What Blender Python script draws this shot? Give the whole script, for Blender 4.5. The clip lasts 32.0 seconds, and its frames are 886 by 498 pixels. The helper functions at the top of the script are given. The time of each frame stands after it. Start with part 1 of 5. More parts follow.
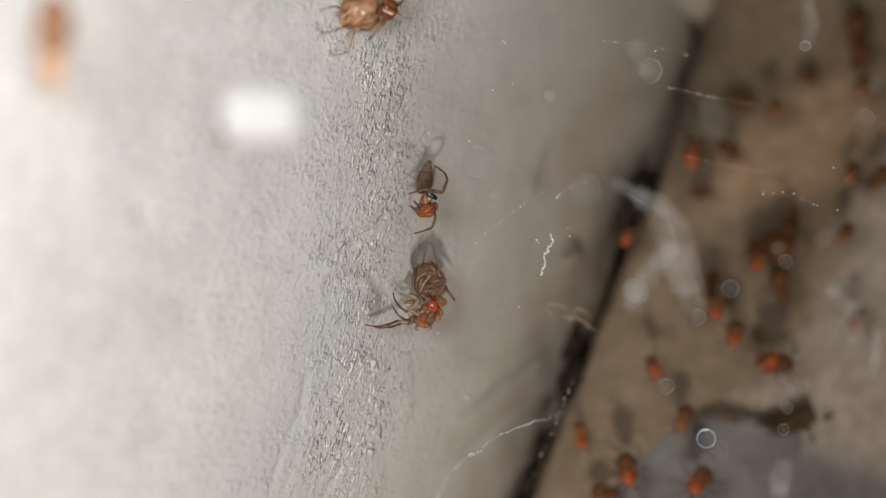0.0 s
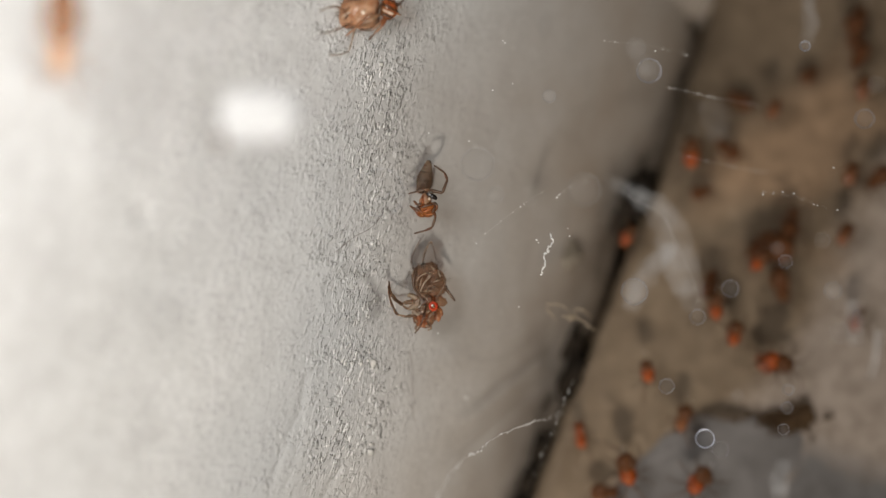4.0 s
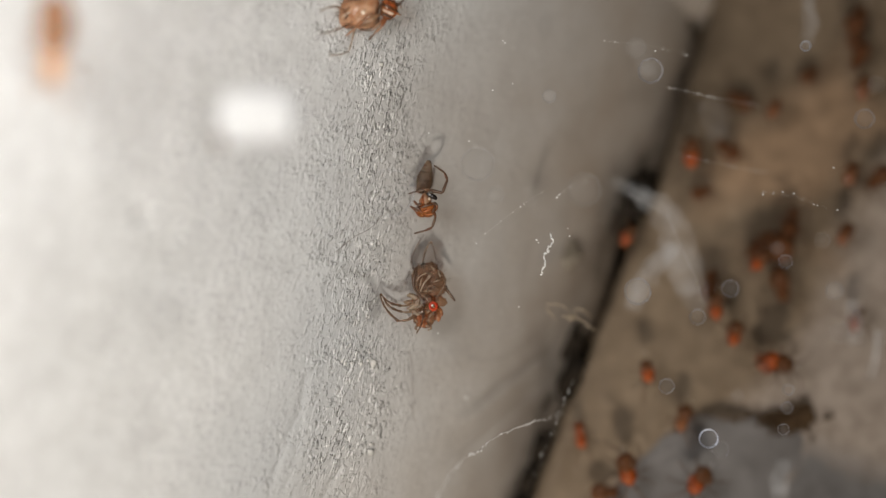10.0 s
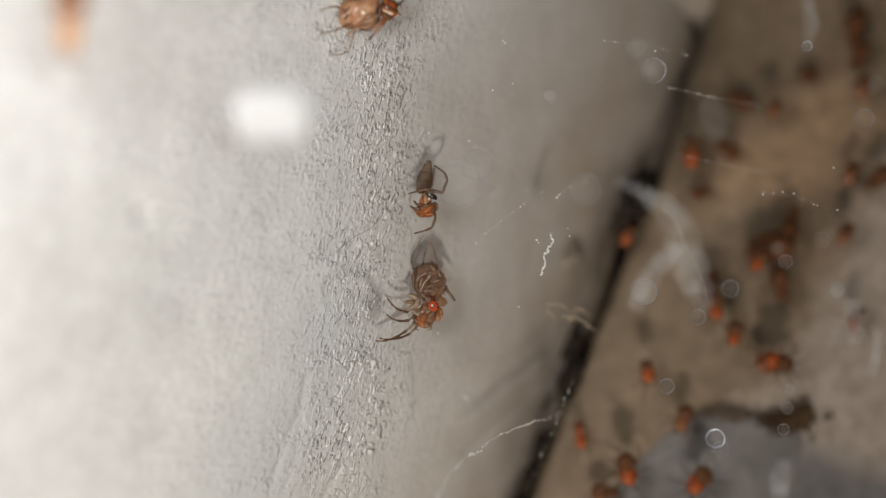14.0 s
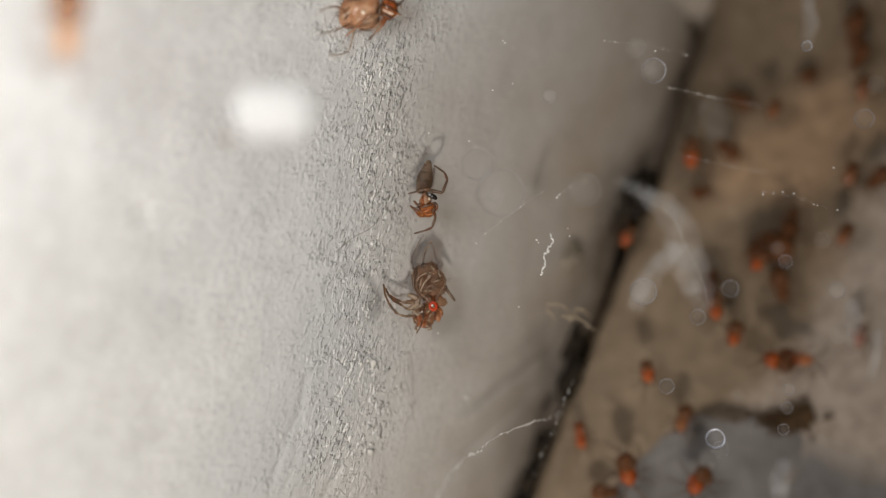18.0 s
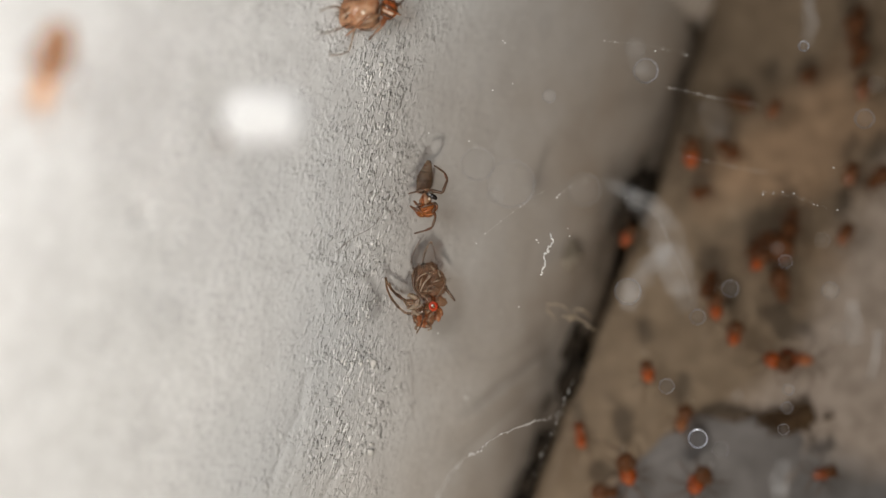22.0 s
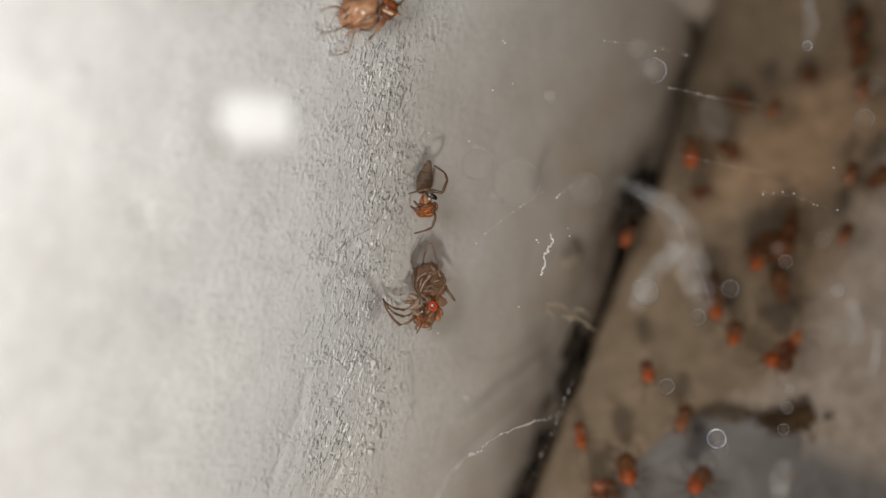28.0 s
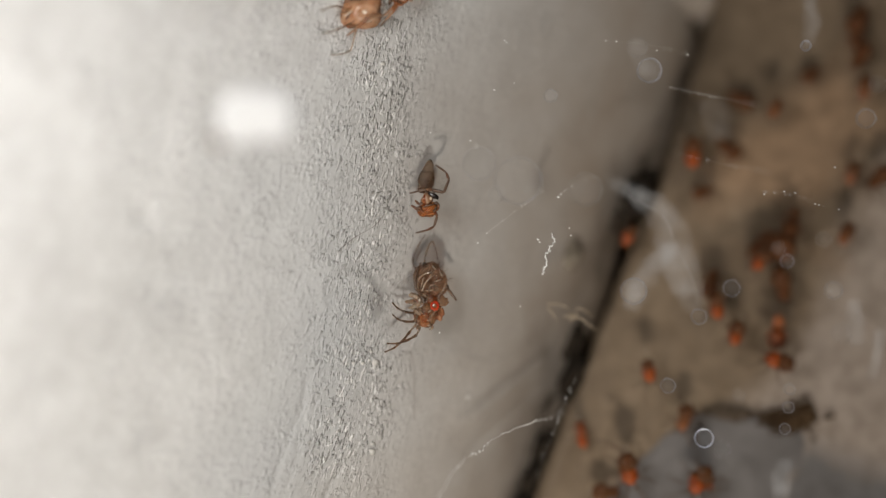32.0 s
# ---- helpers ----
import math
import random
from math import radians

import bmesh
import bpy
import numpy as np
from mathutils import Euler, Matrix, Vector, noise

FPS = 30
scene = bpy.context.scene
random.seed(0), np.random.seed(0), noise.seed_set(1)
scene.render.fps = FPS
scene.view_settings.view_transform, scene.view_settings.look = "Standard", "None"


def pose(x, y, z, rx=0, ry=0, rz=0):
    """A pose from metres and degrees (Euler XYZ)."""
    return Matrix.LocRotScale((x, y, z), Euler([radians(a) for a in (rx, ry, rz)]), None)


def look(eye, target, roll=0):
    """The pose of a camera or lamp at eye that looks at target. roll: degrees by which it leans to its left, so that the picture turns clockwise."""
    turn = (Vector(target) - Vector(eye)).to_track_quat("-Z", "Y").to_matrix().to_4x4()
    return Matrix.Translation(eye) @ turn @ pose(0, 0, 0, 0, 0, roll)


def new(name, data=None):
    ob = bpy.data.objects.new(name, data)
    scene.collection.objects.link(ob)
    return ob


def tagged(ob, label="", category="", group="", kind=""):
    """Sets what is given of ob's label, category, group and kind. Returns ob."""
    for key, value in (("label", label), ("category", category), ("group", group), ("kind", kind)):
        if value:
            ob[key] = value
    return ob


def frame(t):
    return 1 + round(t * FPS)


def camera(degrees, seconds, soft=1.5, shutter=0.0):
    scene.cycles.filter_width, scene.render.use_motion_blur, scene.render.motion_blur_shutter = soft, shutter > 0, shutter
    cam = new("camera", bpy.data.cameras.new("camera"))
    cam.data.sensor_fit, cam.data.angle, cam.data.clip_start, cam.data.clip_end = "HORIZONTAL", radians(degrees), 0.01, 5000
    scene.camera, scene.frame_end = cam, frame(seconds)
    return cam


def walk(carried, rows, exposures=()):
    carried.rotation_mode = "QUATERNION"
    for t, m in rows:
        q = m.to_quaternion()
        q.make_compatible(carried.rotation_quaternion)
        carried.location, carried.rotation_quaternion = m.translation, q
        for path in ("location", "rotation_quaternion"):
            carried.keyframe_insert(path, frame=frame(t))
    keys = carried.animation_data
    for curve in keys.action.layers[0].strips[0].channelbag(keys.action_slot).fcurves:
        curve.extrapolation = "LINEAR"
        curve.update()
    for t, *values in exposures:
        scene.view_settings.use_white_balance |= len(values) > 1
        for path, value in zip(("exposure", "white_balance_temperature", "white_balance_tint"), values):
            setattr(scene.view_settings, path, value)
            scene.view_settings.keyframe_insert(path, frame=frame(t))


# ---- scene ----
cam = camera(40, 32.0, soft=1.25)
# a phone lens a few centimetres from the wall, sharp at 43 mm
cam.data.dof.use_dof = True
cam.data.dof.focus_distance = 0.0429
cam.data.dof.aperture_fstop = 15.0
MM = 0.001
EYE = (-31.785, -37.325, -11.180)
TURN = (100.350, -20.888, -36.262)
VIEW = pose(EYE[0] * MM, EYE[1] * MM, EYE[2] * MM, *TURN)
NUDGED = pose((EYE[0] - 0.04) * MM, (EYE[1] + 0.02) * MM, (EYE[2] - 0.035) * MM, *TURN)
walk(cam, [(0.0, VIEW), (31.4, VIEW), (32.0, NUDGED)], exposures=[(0.0, 0.02), (14.0, 0.02), (18.0, 0.0), (23.0, -0.02), (32.0, -0.02)])

# ---- light ----
world = bpy.data.worlds.new("room_light")
world.use_nodes = True
scene.world = world
world.node_tree.nodes["Background"].inputs["Color"].default_value = (1.0, 0.95, 0.88, 1)
world.node_tree.nodes["Background"].inputs["Strength"].default_value = 0.035


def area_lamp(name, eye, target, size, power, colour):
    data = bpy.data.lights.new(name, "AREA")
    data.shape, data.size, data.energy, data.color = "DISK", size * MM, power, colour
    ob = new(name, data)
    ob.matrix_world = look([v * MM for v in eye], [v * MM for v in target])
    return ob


def lens_side(x, y, z):
    """A place beside the lens: right, up and back from it, in mm."""
    return (pose(*EYE, *TURN) @ Vector((x, y, z)))[:]


# the phone's small flash lamp with its beam, below the lens; an added left lamp that only brightens the painted wall; a
# weak right lamp for the second shadows
beam = bpy.data.lights.new("flash_lamp", "SPOT")
beam.energy, beam.color, beam.shadow_soft_size = 0.080, (1.0, 0.912, 0.80), 1.2 * MM
beam.spot_size, beam.spot_blend = radians(92), 1.0
new("flash_lamp", beam).matrix_world = look([v * MM for v in lens_side(3, -40, 0)], [v * MM for v in lens_side(-6.3, 11.9, -38)])
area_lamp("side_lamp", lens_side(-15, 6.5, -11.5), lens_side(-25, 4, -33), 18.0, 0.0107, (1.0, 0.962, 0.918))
area_lamp("far_side_lamp", lens_side(52, 18, 0), lens_side(2, 0, -45), 6.0, 0.0021, (1.0, 0.92, 0.82))


# ---- materials ----
def material(name, rough=0.5, spec=0.5):
    m = bpy.data.materials.new(name)
    m.use_nodes = True
    b = m.node_tree.nodes["Principled BSDF"]
    b.inputs["Roughness"].default_value = rough
    b.inputs["Specular IOR Level"].default_value = spec
    return m, m.node_tree, b


def node(tree, kind, **inputs):
    n = tree.nodes.new(kind)
    for key, value in inputs.items():
        n.inputs[key.replace("_", " ")].default_value = value
    return n


def coords(tree, scale=(1000, 1000, 1000), turn=(0, 0, 0)):
    c = tree.nodes.new("ShaderNodeTexCoord")
    m = tree.nodes.new("ShaderNodeMapping")
    m.inputs["Scale"].default_value = scale
    m.inputs["Rotation"].default_value = turn
    tree.links.new(c.outputs["Object"], m.inputs["Vector"])
    return m.outputs["Vector"]


def noise_tex(tree, vec, scale, detail=4.0, rough=0.55):
    n = node(tree, "ShaderNodeTexNoise", Scale=scale, Detail=detail, Roughness=rough)
    tree.links.new(vec, n.inputs["Vector"])
    return n.outputs["Fac"]


def ramp(tree, fac, stops):
    r = tree.nodes.new("ShaderNodeValToRGB")
    e = r.color_ramp.elements
    while len(e) < len(stops):
        e.new(0.5)
    for i, (at, col) in enumerate(stops):
        e[i].position = at
        e[i].color = (*col, 1)
    tree.links.new(fac, r.inputs["Fac"])
    return r.outputs["Color"]


def mix(tree, fac, a, b, blend="MIX"):
    n = tree.nodes.new("ShaderNodeMix")
    n.data_type, n.blend_type = "RGBA", blend
    for sock, val in ((n.inputs[0], fac), (n.inputs[6], a), (n.inputs[7], b)):
        if isinstance(val, bpy.types.NodeSocket):
            tree.links.new(val, sock)
        elif isinstance(val, tuple):
            sock.default_value = (*val, 1)
        else:
            sock.default_value = val
    return n.outputs[2]


def maths(tree, op, a, b=0.0):
    n = tree.nodes.new("ShaderNodeMath")
    n.operation = op
    for sock, val in ((n.inputs[0], a), (n.inputs[1], b)):
        if isinstance(val, bpy.types.NodeSocket):
            tree.links.new(val, sock)
        else:
            sock.default_value = val
    return n.outputs[0]


def bump(tree, bsdf, height, strength, distance):
    n = node(tree, "ShaderNodeBump", Strength=strength, Distance=distance)
    tree.links.new(height, n.inputs["Height"])
    tree.links.new(n.outputs["Normal"], bsdf.inputs["Normal"])


def make_paint():
    m, t, b = material("grey_white_paint", 0.42, 0.8)
    v = coords(t, (1000, 1000, 1000), (0, radians(8), 0))
    long_v = coords(t, (1700, 1000, 620), (0, radians(8), 0))
    streak = coords(t, (1300, 1000, 160), (0, radians(8), 0))
    big = noise_tex(t, v, 0.16, 5)
    fine = noise_tex(t, streak, 1.1, 5)
    col = ramp(t, big, [(0.3, (0.57, 0.573, 0.57)), (0.7, (0.69, 0.70, 0.705))])
    col = mix(t, 0.35, col, ramp(t, fine, [(0.35, (0.495, 0.49, 0.48)), (0.65, (0.69, 0.695, 0.69))]))
    drift = noise_tex(t, streak, 0.45, 4, 0.6)
    col = mix(t, 0.38, col, ramp(t, drift, [(0.34, (0.80, 0.80, 0.80)), (0.62, (1.0, 1.0, 1.0))]), "MULTIPLY")
    bluer_grey = t.nodes.new("ShaderNodeAttribute")
    bluer_grey.attribute_name = "bluer_grey"
    col = mix(t, bluer_grey.outputs["Fac"], col, (0.50, 0.512, 0.522))
    stain_falloff = t.nodes.new("ShaderNodeAttribute")
    stain_falloff.attribute_name = "stain_falloff"
    blotch = maths(t, "MULTIPLY", stain_falloff.outputs["Fac"], maths(t, "ADD", 0.35, noise_tex(t, v, 0.22, 6, 0.65)))
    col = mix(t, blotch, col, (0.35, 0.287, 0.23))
    # dirt by the joint, with the rolled edge's shade painted into the colour
    grime_shade = t.nodes.new("ShaderNodeAttribute")
    grime_shade.attribute_name = "grime_shade"
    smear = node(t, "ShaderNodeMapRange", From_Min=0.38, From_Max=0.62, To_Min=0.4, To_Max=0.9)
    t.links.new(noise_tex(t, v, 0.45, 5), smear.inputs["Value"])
    col = mix(t, maths(t, "MULTIPLY", grime_shade.outputs["Fac"], smear.outputs["Result"]), col, (0.06, 0.05, 0.042))
    # small flakes, each at a height of its own, under an uneven skin
    warp = node(t, "ShaderNodeTexNoise", Scale=2.5, Detail=3.0)
    t.links.new(long_v, warp.inputs["Vector"])
    bent = t.nodes.new("ShaderNodeMix")
    bent.data_type, bent.blend_type = "RGBA", "ADD"
    bent.inputs[0].default_value = 0.45
    t.links.new(long_v, bent.inputs[6])
    t.links.new(warp.outputs["Color"], bent.inputs[7])
    flakes = node(t, "ShaderNodeTexVoronoi", Scale=5.4)
    t.links.new(bent.outputs[2], flakes.inputs["Vector"])
    split = t.nodes.new("ShaderNodeSeparateColor")
    t.links.new(flakes.outputs["Color"], split.inputs["Color"])
    proud = node(t, "ShaderNodeMapRange", From_Min=0.60, From_Max=0.86)
    t.links.new(split.outputs["Red"], proud.inputs["Value"])
    sunk = node(t, "ShaderNodeMapRange", From_Min=0.88, From_Max=0.98)
    t.links.new(split.outputs["Green"], sunk.inputs["Value"])
    patchy = node(t, "ShaderNodeMapRange", From_Min=0.40, From_Max=0.60, To_Min=0.35)
    t.links.new(noise_tex(t, v, 0.6, 4), patchy.inputs["Value"])
    zone = t.nodes.new("ShaderNodeAttribute")
    zone.attribute_name = "coarse"
    dome = maths(t, "SUBTRACT", 1.0, maths(t, "MULTIPLY", flakes.outputs["Distance"], 0.9))
    step = maths(t, "MULTIPLY", maths(t, "SUBTRACT", proud.outputs["Result"], sunk.outputs["Result"]), dome)
    spread = node(t, "ShaderNodeMapRange", From_Min=0.42, From_Max=0.58)
    t.links.new(noise_tex(t, long_v, 1.5, 3, 0.6), spread.inputs["Value"])
    beads = node(t, "ShaderNodeMapRange", From_Min=0.50, From_Max=0.74)
    t.links.new(noise_tex(t, long_v, 5.2, 3, 0.5), beads.inputs["Value"])
    ripple = maths(t, "MULTIPLY", beads.outputs["Result"], spread.outputs["Result"])
    h = maths(t, "ADD", maths(t, "MULTIPLY", ripple, 0.95), maths(t, "MULTIPLY", step, 1.0))
    h = maths(t, "MULTIPLY", maths(t, "MULTIPLY", h, patchy.outputs["Result"]), zone.outputs["Fac"])
    h = maths(t, "ADD", h, maths(t, "MULTIPLY", noise_tex(t, streak, 2.2, 4), 0.15))
    bump(t, b, h, 1.0, 0.00015)
    # raised flakes get a lighter colour, painting in the glints they catch
    glint_fleck = node(t, "ShaderNodeMapRange", From_Min=0.68, From_Max=0.95, To_Min=0.0, To_Max=0.85)
    t.links.new(maths(t, "MULTIPLY", split.outputs["Red"], zone.outputs["Fac"]), glint_fleck.inputs["Value"])
    t.links.new(mix(t, maths(t, "MULTIPLY", glint_fleck.outputs["Result"], patchy.outputs["Result"]), col, (0.86, 0.855, 0.84)), b.inputs["Base Color"])
    shine = node(t, "ShaderNodeMapRange", From_Min=0.3, From_Max=0.9, To_Min=0.44, To_Max=0.15)
    t.links.new(maths(t, "MULTIPLY", split.outputs["Blue"], zone.outputs["Fac"]), shine.inputs["Value"])
    t.links.new(shine.outputs["Result"], b.inputs["Roughness"])
    b.inputs["Coat Weight"].default_value = 0.8
    b.inputs["Coat Roughness"].default_value = 0.12
    t.links.new(b.inputs["Normal"].links[0].from_socket, b.inputs["Coat Normal"])
    return m


def make_stone():
    m, t, b = material("mottled_stone", 0.6, 0.35)
    v = coords(t)
    n = noise_tex(t, v, 0.55, 6)
    mott = noise_tex(t, v, 1.5, 6)
    col = ramp(t, n, [(0.3, (0.224, 0.165, 0.110)), (0.7, (0.302, 0.229, 0.156))])
    # the dirt zone also paints in shade by the joint and spiderlings' shadows
    for key, tone in (("dirt", (0.115, 0.085, 0.056)), ("grey", (0.49, 0.412, 0.352)), ("pink", (0.425, 0.286, 0.180)), ("slate", (0.198, 0.188, 0.184))):
        zone = t.nodes.new("ShaderNodeAttribute")
        zone.attribute_name = key
        col = mix(t, maths(t, "MULTIPLY", zone.outputs["Fac"], maths(t, "ADD", 0.45, maths(t, "MULTIPLY", mott, 0.9))), col, tone)
    col = mix(t, 0.6, col, ramp(t, mott, [(0.3, (0.62, 0.6, 0.58)), (0.7, (1.0, 1.0, 1.0))]), "MULTIPLY")
    t.links.new(col, b.inputs["Base Color"])
    bump(t, b, noise_tex(t, v, 2.4, 5), 0.6, 0.0001)
    return m


def make_plain(name, a, c, rough, scale, spec=0.5, relief=0.0, through_light=0.0):
    m, t, b = material(name, rough, spec)
    v = coords(t)
    n = noise_tex(t, v, scale, 5)
    t.links.new(ramp(t, n, [(0.32, a), (0.68, c)]), b.inputs["Base Color"])
    if relief:
        bump(t, b, noise_tex(t, v, scale * 2.5, 4), 0.8, relief)
    if through_light:
        b.inputs["Subsurface Weight"].default_value = through_light
        b.inputs["Subsurface Radius"].default_value = (0.0006, 0.0002, 0.0001)
        b.inputs["Subsurface Scale"].default_value = 1.0
    return m


def make_glassy(name, a, c, rough, scale, clear, tint, stretch=(1000, 1000, 1000), relief=0.00003):
    """A thin horny skin that lets part of the light through, tinted."""
    m, t, b = material(name, rough, 0.7)
    v = coords(t, stretch)
    t.links.new(ramp(t, noise_tex(t, v, scale, 5, 0.6), [(0.34, a), (0.66, c)]), b.inputs["Base Color"])
    bump(t, b, noise_tex(t, v, scale * 2.5, 4), 0.8, relief)
    b.inputs["Subsurface Weight"].default_value = 0.25
    b.inputs["Subsurface Radius"].default_value = (0.0006, 0.0003, 0.0002)
    b.inputs["Subsurface Scale"].default_value = 1.0
    glow = t.nodes.new("ShaderNodeBsdfTransparent")
    glow.inputs["Color"].default_value = (*tint, 1)
    both = node(t, "ShaderNodeMixShader", Fac=clear)
    t.links.new(b.outputs["BSDF"], both.inputs[1])
    t.links.new(glow.outputs["BSDF"], both.inputs[2])
    t.links.new(both.outputs["Shader"], t.nodes["Material Output"].inputs["Surface"])
    return m


def make_veil(name, clear, colour, scale):
    m = bpy.data.materials.new(name)
    m.use_nodes = True
    t = m.node_tree
    b = t.nodes["Principled BSDF"]
    b.inputs["Base Color"].default_value = (*colour, 1)
    b.inputs["Roughness"].default_value = 0.45
    v = coords(t)
    n = noise_tex(t, v, scale, 3, 0.5)
    lo, hi = clear
    n2 = node(t, "ShaderNodeMapRange", From_Min=0.3, From_Max=0.72, To_Min=lo, To_Max=hi)
    t.links.new(n, n2.inputs["Value"])
    soft = t.nodes.new("ShaderNodeAttribute")
    soft.attribute_name = "fade"
    t.links.new(maths(t, "MULTIPLY", n2.outputs["Result"], soft.outputs["Fac"]), b.inputs["Alpha"])
    return m


# a see-through ball with a bright rim, drawn for a highlight out of focus
def make_blur_ball(name, ior, cloud=0.022):
    m = bpy.data.materials.new(name)
    m.use_nodes = True
    t = m.node_tree
    t.nodes.remove(t.nodes["Principled BSDF"])
    out = t.nodes["Material Output"]
    clear = t.nodes.new("ShaderNodeBsdfTransparent")
    gloss = node(t, "ShaderNodeBsdfGlossy", Roughness=0.45)
    gloss.inputs["Color"].default_value = (0.9, 0.93, 1.0, 1)
    milky = t.nodes.new("ShaderNodeBsdfDiffuse")
    milky.inputs["Color"].default_value = (0.85, 0.87, 0.9, 1)
    body = node(t, "ShaderNodeMixShader", Fac=cloud)
    t.links.new(clear.outputs["BSDF"], body.inputs[1])
    t.links.new(milky.outputs["BSDF"], body.inputs[2])
    rim = node(t, "ShaderNodeFresnel", IOR=ior)
    mixer = t.nodes.new("ShaderNodeMixShader")
    t.links.new(rim.outputs["Fac"], mixer.inputs["Fac"])
    t.links.new(body.outputs["Shader"], mixer.inputs[1])
    t.links.new(gloss.outputs["BSDF"], mixer.inputs[2])
    t.links.new(mixer.outputs["Shader"], out.inputs["Surface"])
    return m


PAINT = make_paint()
STONE = make_stone()
FLAKE = make_plain("grey_flake", (0.165, 0.153, 0.147), (0.224, 0.210, 0.204), 0.55, 0.8, 0.4, 0.00008)
DARK = make_plain("dark_gap", (0.024, 0.018, 0.012), (0.06, 0.045, 0.03), 0.9, 0.9, 0.2, 0.0002)
DIRT_SHADE = make_plain("black_dirt_shade", (0.012, 0.009, 0.006), (0.03, 0.022, 0.015), 0.9, 1.2, 0.2, 0.0002)
FILLER = make_plain("dirty_filler", (0.054, 0.043, 0.033), (0.102, 0.083, 0.064), 0.8, 0.9, 0.2, 0.0001)
SEPIA = make_glassy("sepia_abdomen", (0.15, 0.075, 0.04), (0.36, 0.19, 0.10), 0.22, 1.8, 0.52, (0.9, 0.66, 0.48))
APRICOT = make_plain("apricot_shell", (0.46, 0.24, 0.11), (0.62, 0.36, 0.19), 0.35, 1.6, 0.5, 0.00003)
CHESTNUT = make_glassy("chestnut_shell", (0.20, 0.075, 0.03), (0.42, 0.18, 0.08), 0.2, 2.4, 0.22, (0.9, 0.55, 0.35))
ORANGE = make_plain("orange_shell", (0.12, 0.022, 0.005), (0.50, 0.105, 0.014), 0.45, 2.6, 0.3, 0.00003, 0.2)
AMBER = make_plain("amber_shell", (0.34, 0.10, 0.03), (0.52, 0.20, 0.08), 0.3, 2.2, 0.5, 0.00003, 0.25)
RED = make_plain("red_shell", (0.36, 0.02, 0.010), (0.62, 0.08, 0.025), 0.10, 2.0, 0.8, 0.00002, 0.3)
BROWN = make_plain("brown_abdomen", (0.09, 0.038, 0.018), (0.20, 0.09, 0.045), 0.4, 2.6, 0.5, 0.00004, 0.15)
TAN = make_glassy("tan_abdomen", (0.35, 0.15, 0.065), (0.70, 0.43, 0.27), 0.2, 2.2, 0.18, (0.95, 0.75, 0.6), (650, 1500, 1000))
PALE = make_plain("pale_marking", (0.55, 0.44, 0.33), (0.72, 0.62, 0.50), 0.35, 3.0)
LEG = make_plain("leg_brown", (0.065, 0.038, 0.024), (0.15, 0.09, 0.055), 0.28, 1.6)
LEG_PALE = make_plain("leg_amber", (0.20, 0.10, 0.05), (0.36, 0.21, 0.12), 0.35, 1.6)
MAROON = make_plain("maroon_shell", (0.08, 0.031, 0.012), (0.16, 0.062, 0.022), 0.6, 2.2, 0.2, 0.00004, 0.15)
WAD = make_plain("woolly_silk", (0.56, 0.57, 0.575), (0.68, 0.69, 0.70), 0.7, 1.6, 0.3, 0.0002)
FUZZ = make_glassy("fuzzy_abdomen", (0.06, 0.034, 0.022), (0.40, 0.26, 0.18), 0.14, 3.2, 0.62, (0.88, 0.68, 0.52), relief=0.00006)
EMBER = make_plain("ember_abdomen", (0.15, 0.036, 0.010), (0.34, 0.085, 0.022), 0.35, 2.6, 0.5, 0.00004, 0.2)
RUST = make_glassy("rust_shell", (0.24, 0.07, 0.02), (0.46, 0.17, 0.06), 0.2, 2.4, 0.58, (1.0, 0.62, 0.34))
SMOKE = make_glassy("smoky_leg", (0.14, 0.09, 0.062), (0.38, 0.28, 0.21), 0.16, 2.0, 0.52, (0.9, 0.78, 0.66))
DARK_GLASS = make_glassy("dark_glassy_leg", (0.05, 0.03, 0.02), (0.14, 0.085, 0.055), 0.2, 2.0, 0.5, (0.8, 0.65, 0.52))
GLASS_LEG = make_glassy("glassy_leg", (0.30, 0.22, 0.16), (0.55, 0.44, 0.34), 0.15, 2.2, 0.5, (0.95, 0.86, 0.76))
DUSK = make_glassy("dusky_shadow_lump", (0.10, 0.068, 0.046), (0.21, 0.15, 0.105), 0.6, 2.4, 0.5, (0.84, 0.68, 0.54))
HUSK_DARK = make_plain("brown_shadow", (0.045, 0.026, 0.013), (0.10, 0.06, 0.03), 0.8, 1.5, 0.2, 0.0001)
BLACK = make_plain("black_eye", (0.008, 0.006, 0.006), (0.02, 0.015, 0.012), 0.08, 3.0, 0.8)
SILK = make_plain("white_silk", (0.80, 0.80, 0.79), (0.90, 0.90, 0.89), 0.35, 3.0, 0.7)
CRUMB = make_plain("white_crumb", (0.58, 0.57, 0.54), (0.74, 0.73, 0.70), 0.5, 2.5, 0.4, 0.00006)
HUSK = make_plain("tan_husk", (0.28, 0.22, 0.15), (0.46, 0.37, 0.27), 0.4, 2.5)
VEIL = make_veil("silk_veil", (0.04, 0.33), (0.80, 0.82, 0.85), 0.7)
THIN_VEIL = make_veil("thin_silk_veil", (0.01, 0.13), (0.80, 0.82, 0.85), 0.6)
BLUR_BALL = make_blur_ball("clear_blur_ball", 1.08)
MILKY = make_blur_ball("milky_blur_ball", 1.05, 0.06)
FAINT = make_blur_ball("faint_blur_ball", 1.02, 0.024)
BRIGHT_BLUR_BALL = make_blur_ball("bright_blur_ball", 1.2)


# ---- building helpers ----
def mesh_of(name, bm, mat, smooth=True):
    me = bpy.data.meshes.new(name)
    bm.to_mesh(me)
    bm.free()
    me.materials.append(mat)
    if smooth:
        for p in me.polygons:
            p.use_smooth = True
    return me


